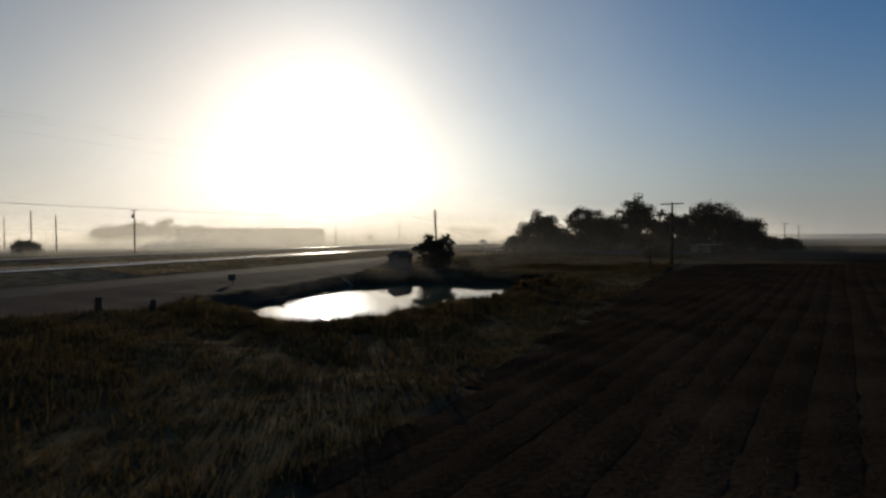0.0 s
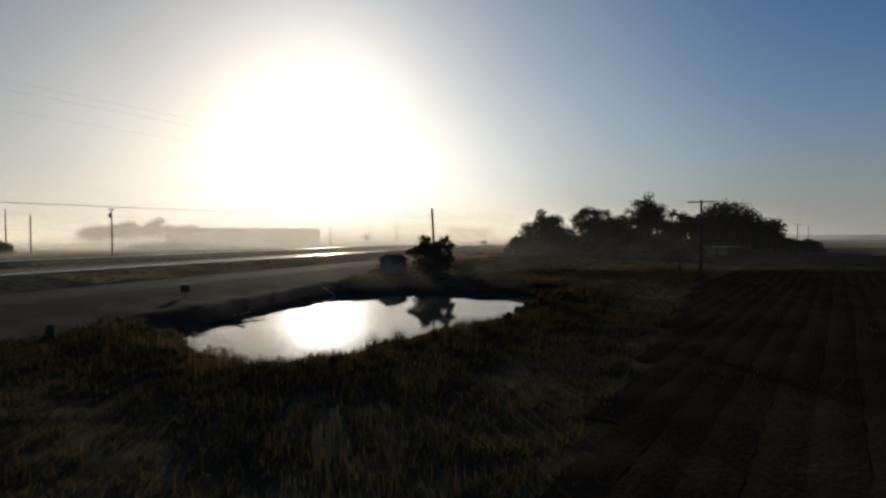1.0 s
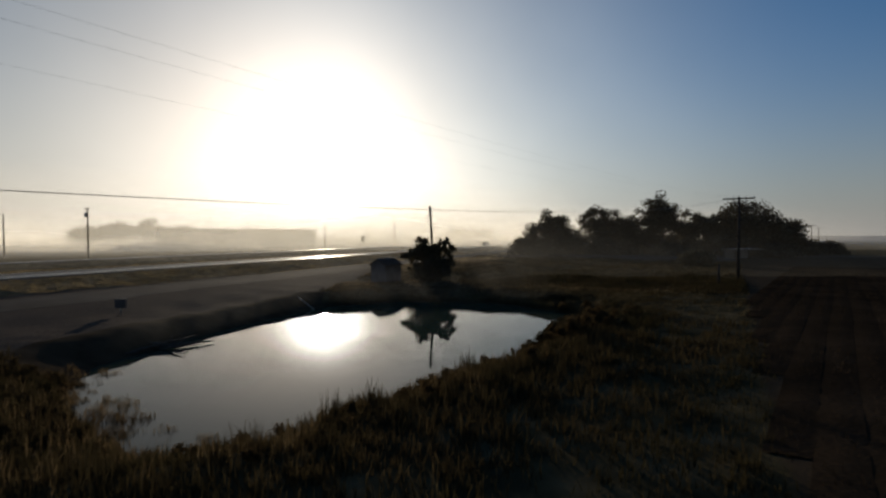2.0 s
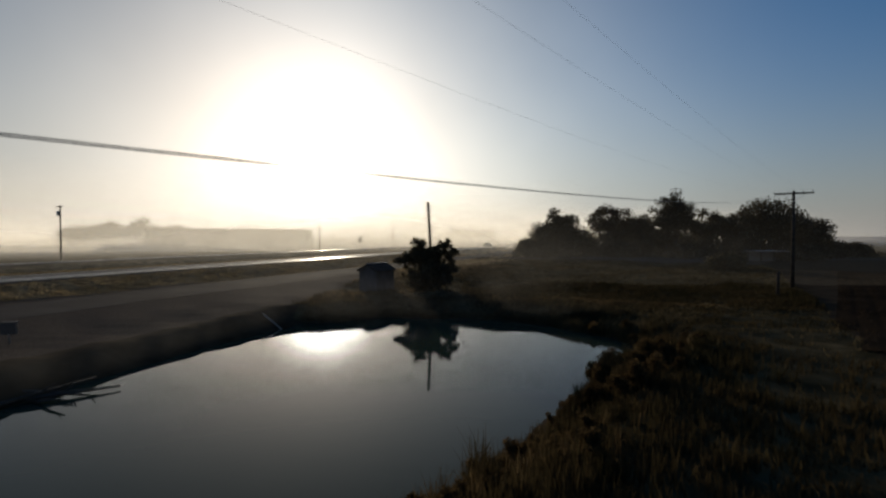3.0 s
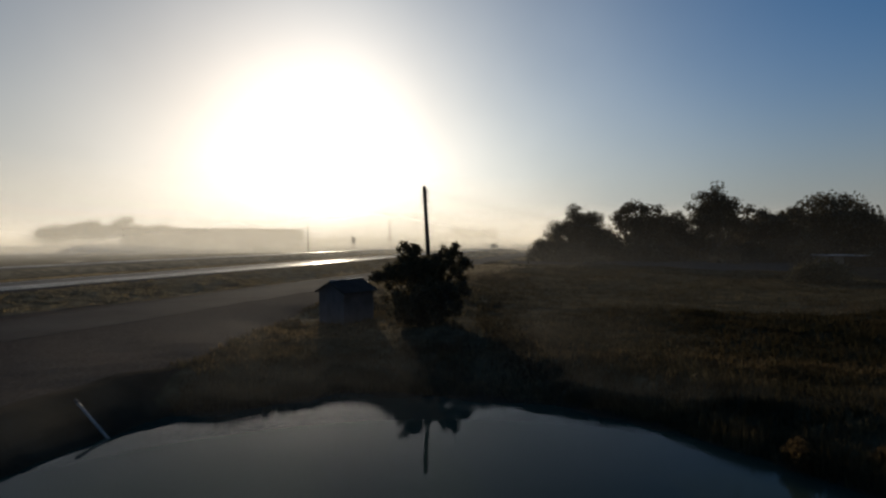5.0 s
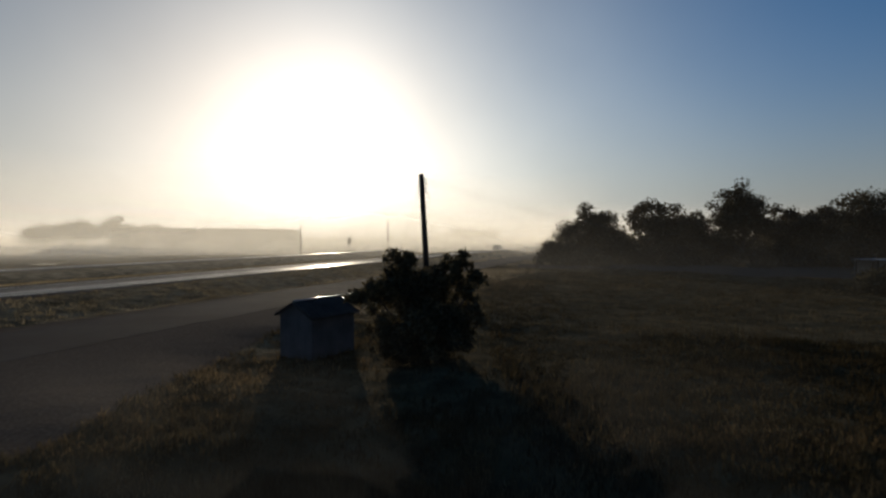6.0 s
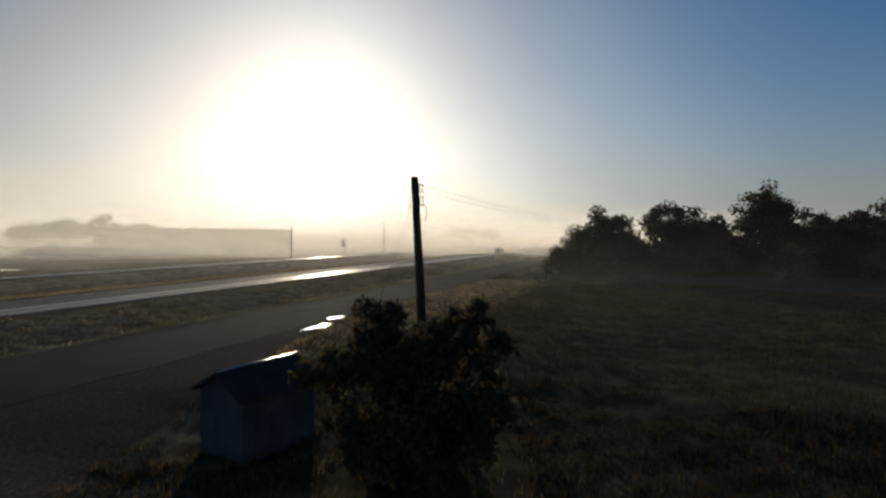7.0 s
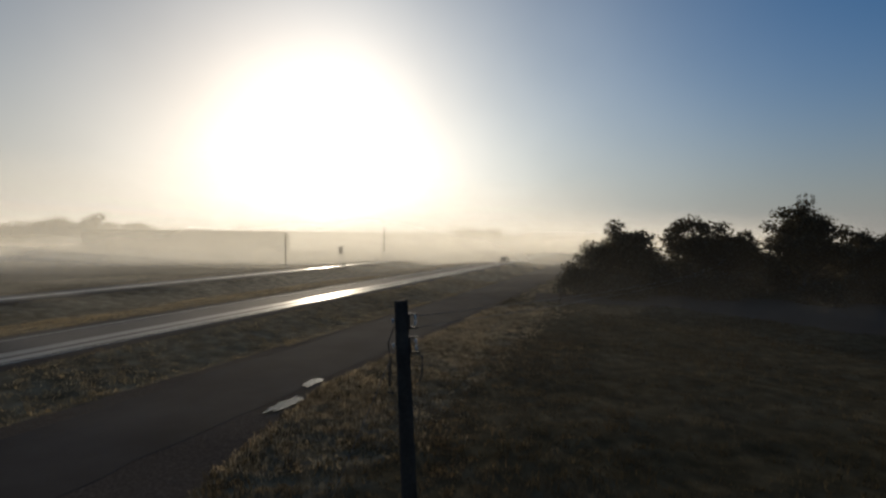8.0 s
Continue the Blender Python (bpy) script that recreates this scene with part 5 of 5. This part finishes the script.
# thin steam that curls off the water along its banks
for k, (a, b, high, density) in enumerate((((-15.4, 40.5), (-10.0, 59.0), 3.2, 0.05), ((-15.9, 41.0), (-10.4, 60.0), 3.6, 0.05), ((3.0, 61.8), (13.0, 56.5), 2.0, 0.04))):
    wisp = mist_bank(a, b, high, density, 20 + k, 1.0, 0.3)
    wisp.name = "steam"
    tagged(wisp, "thin steam curling over the bank of the pond", "steam", kind="stuff")
    steam = wisp.data.materials[0].node_tree
    curl = [n for n in steam.nodes if n.type == "TEX_NOISE"][0]
    curl.inputs["Scale"].default_value, curl.inputs["Distortion"].default_value = 0.3, 0.6
    thin = [n for n in steam.nodes if n.type == "MAP_RANGE"][0]
    thin.inputs["From Min"].default_value, thin.inputs["From Max"].default_value, thin.inputs["To Min"].default_value = 0.3, 0.7, 0.2 * density


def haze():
    """The thin morning haze that fills the air over the land, in sheets one behind another; it thins out upwards. Its
    density also drops to both sides, standing in for scattered light that dims away from the sun.
    """
    m = mist_material("morning_haze", HAZE, (0.98, 0.96, 0.90), 0.03)
    rows, n = 10, 70
    y = 80.0
    while y < 420:
        vs, thick = [], []
        gap = 9 + 0.09 * (y - 80)
        high = 13 + 0.05 * (y - 80)
        x0, x1 = -1.5 * y - 60, 1.3 * y + 40
        for i in range(n + 1):
            t = i / n
            x = x0 + (x1 - x0) * t
            yy = y + 3 * noise.noise(Vector((x * 0.02, y, 0)))
            # density falls to both sides in place of light fading away from the sun
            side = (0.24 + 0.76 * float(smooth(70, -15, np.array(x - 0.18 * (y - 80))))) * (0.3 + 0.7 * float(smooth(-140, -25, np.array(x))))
            ends = min(1, 8 * t, 8 * (1 - t))
            g = gz(x, yy)
            for k in range(rows + 1):
                u = (k / rows) ** 1.4
                vs.append((x, yy, g + 0.05 + high * u))
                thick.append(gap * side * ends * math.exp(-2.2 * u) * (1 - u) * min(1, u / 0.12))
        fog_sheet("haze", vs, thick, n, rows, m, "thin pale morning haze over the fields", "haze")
        y += gap


def pond_steam():
    """Wisps of steam that stand over the pond and its banks."""
    m = mist_material("pond_steam", STEAM, (0.98, 0.96, 0.92), 0.22)
    curl = [n for n in m.node_tree.nodes if n.type == "TEX_NOISE"][0]
    curl.inputs["Distortion"].default_value = 0.8
    thin = [n for n in m.node_tree.nodes if n.type == "MAP_RANGE"][0]
    thin.inputs["From Min"].default_value, thin.inputs["From Max"].default_value, thin.inputs["To Min"].default_value = 0.32, 0.7, 0.1 * STEAM
    rows, n = 8, 60
    for j in range(6):
        y = 58.5 + 1.6 * j
        x0, x1 = -16.0, 9.0 + 0.3 * j
        vs, thick = [], []
        for i in range(n + 1):
            t = i / n
            x = x0 + (x1 - x0) * t
            yy = y + 1.2 * noise.noise(Vector((x * 0.12, j * 2.7, 0)))
            g = max(0.0, gz(x, yy))
            high = 4.2 + 1.0 * noise.noise(Vector((x * 0.15, j * 1.3, 4)))
            ends = min(1, 4 * t, 4 * (1 - t)) 
            for k in range(rows + 1):
                u = k / rows
                vs.append((x, yy, g + 0.04 + high * u))
                thick.append(ends * (1 - u) ** 2.2 * min(1, u / 0.25))
        fog_sheet("steam", vs, thick, n, rows, m, "wisps of steam standing over the pond", "steam")


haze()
pond_steam()
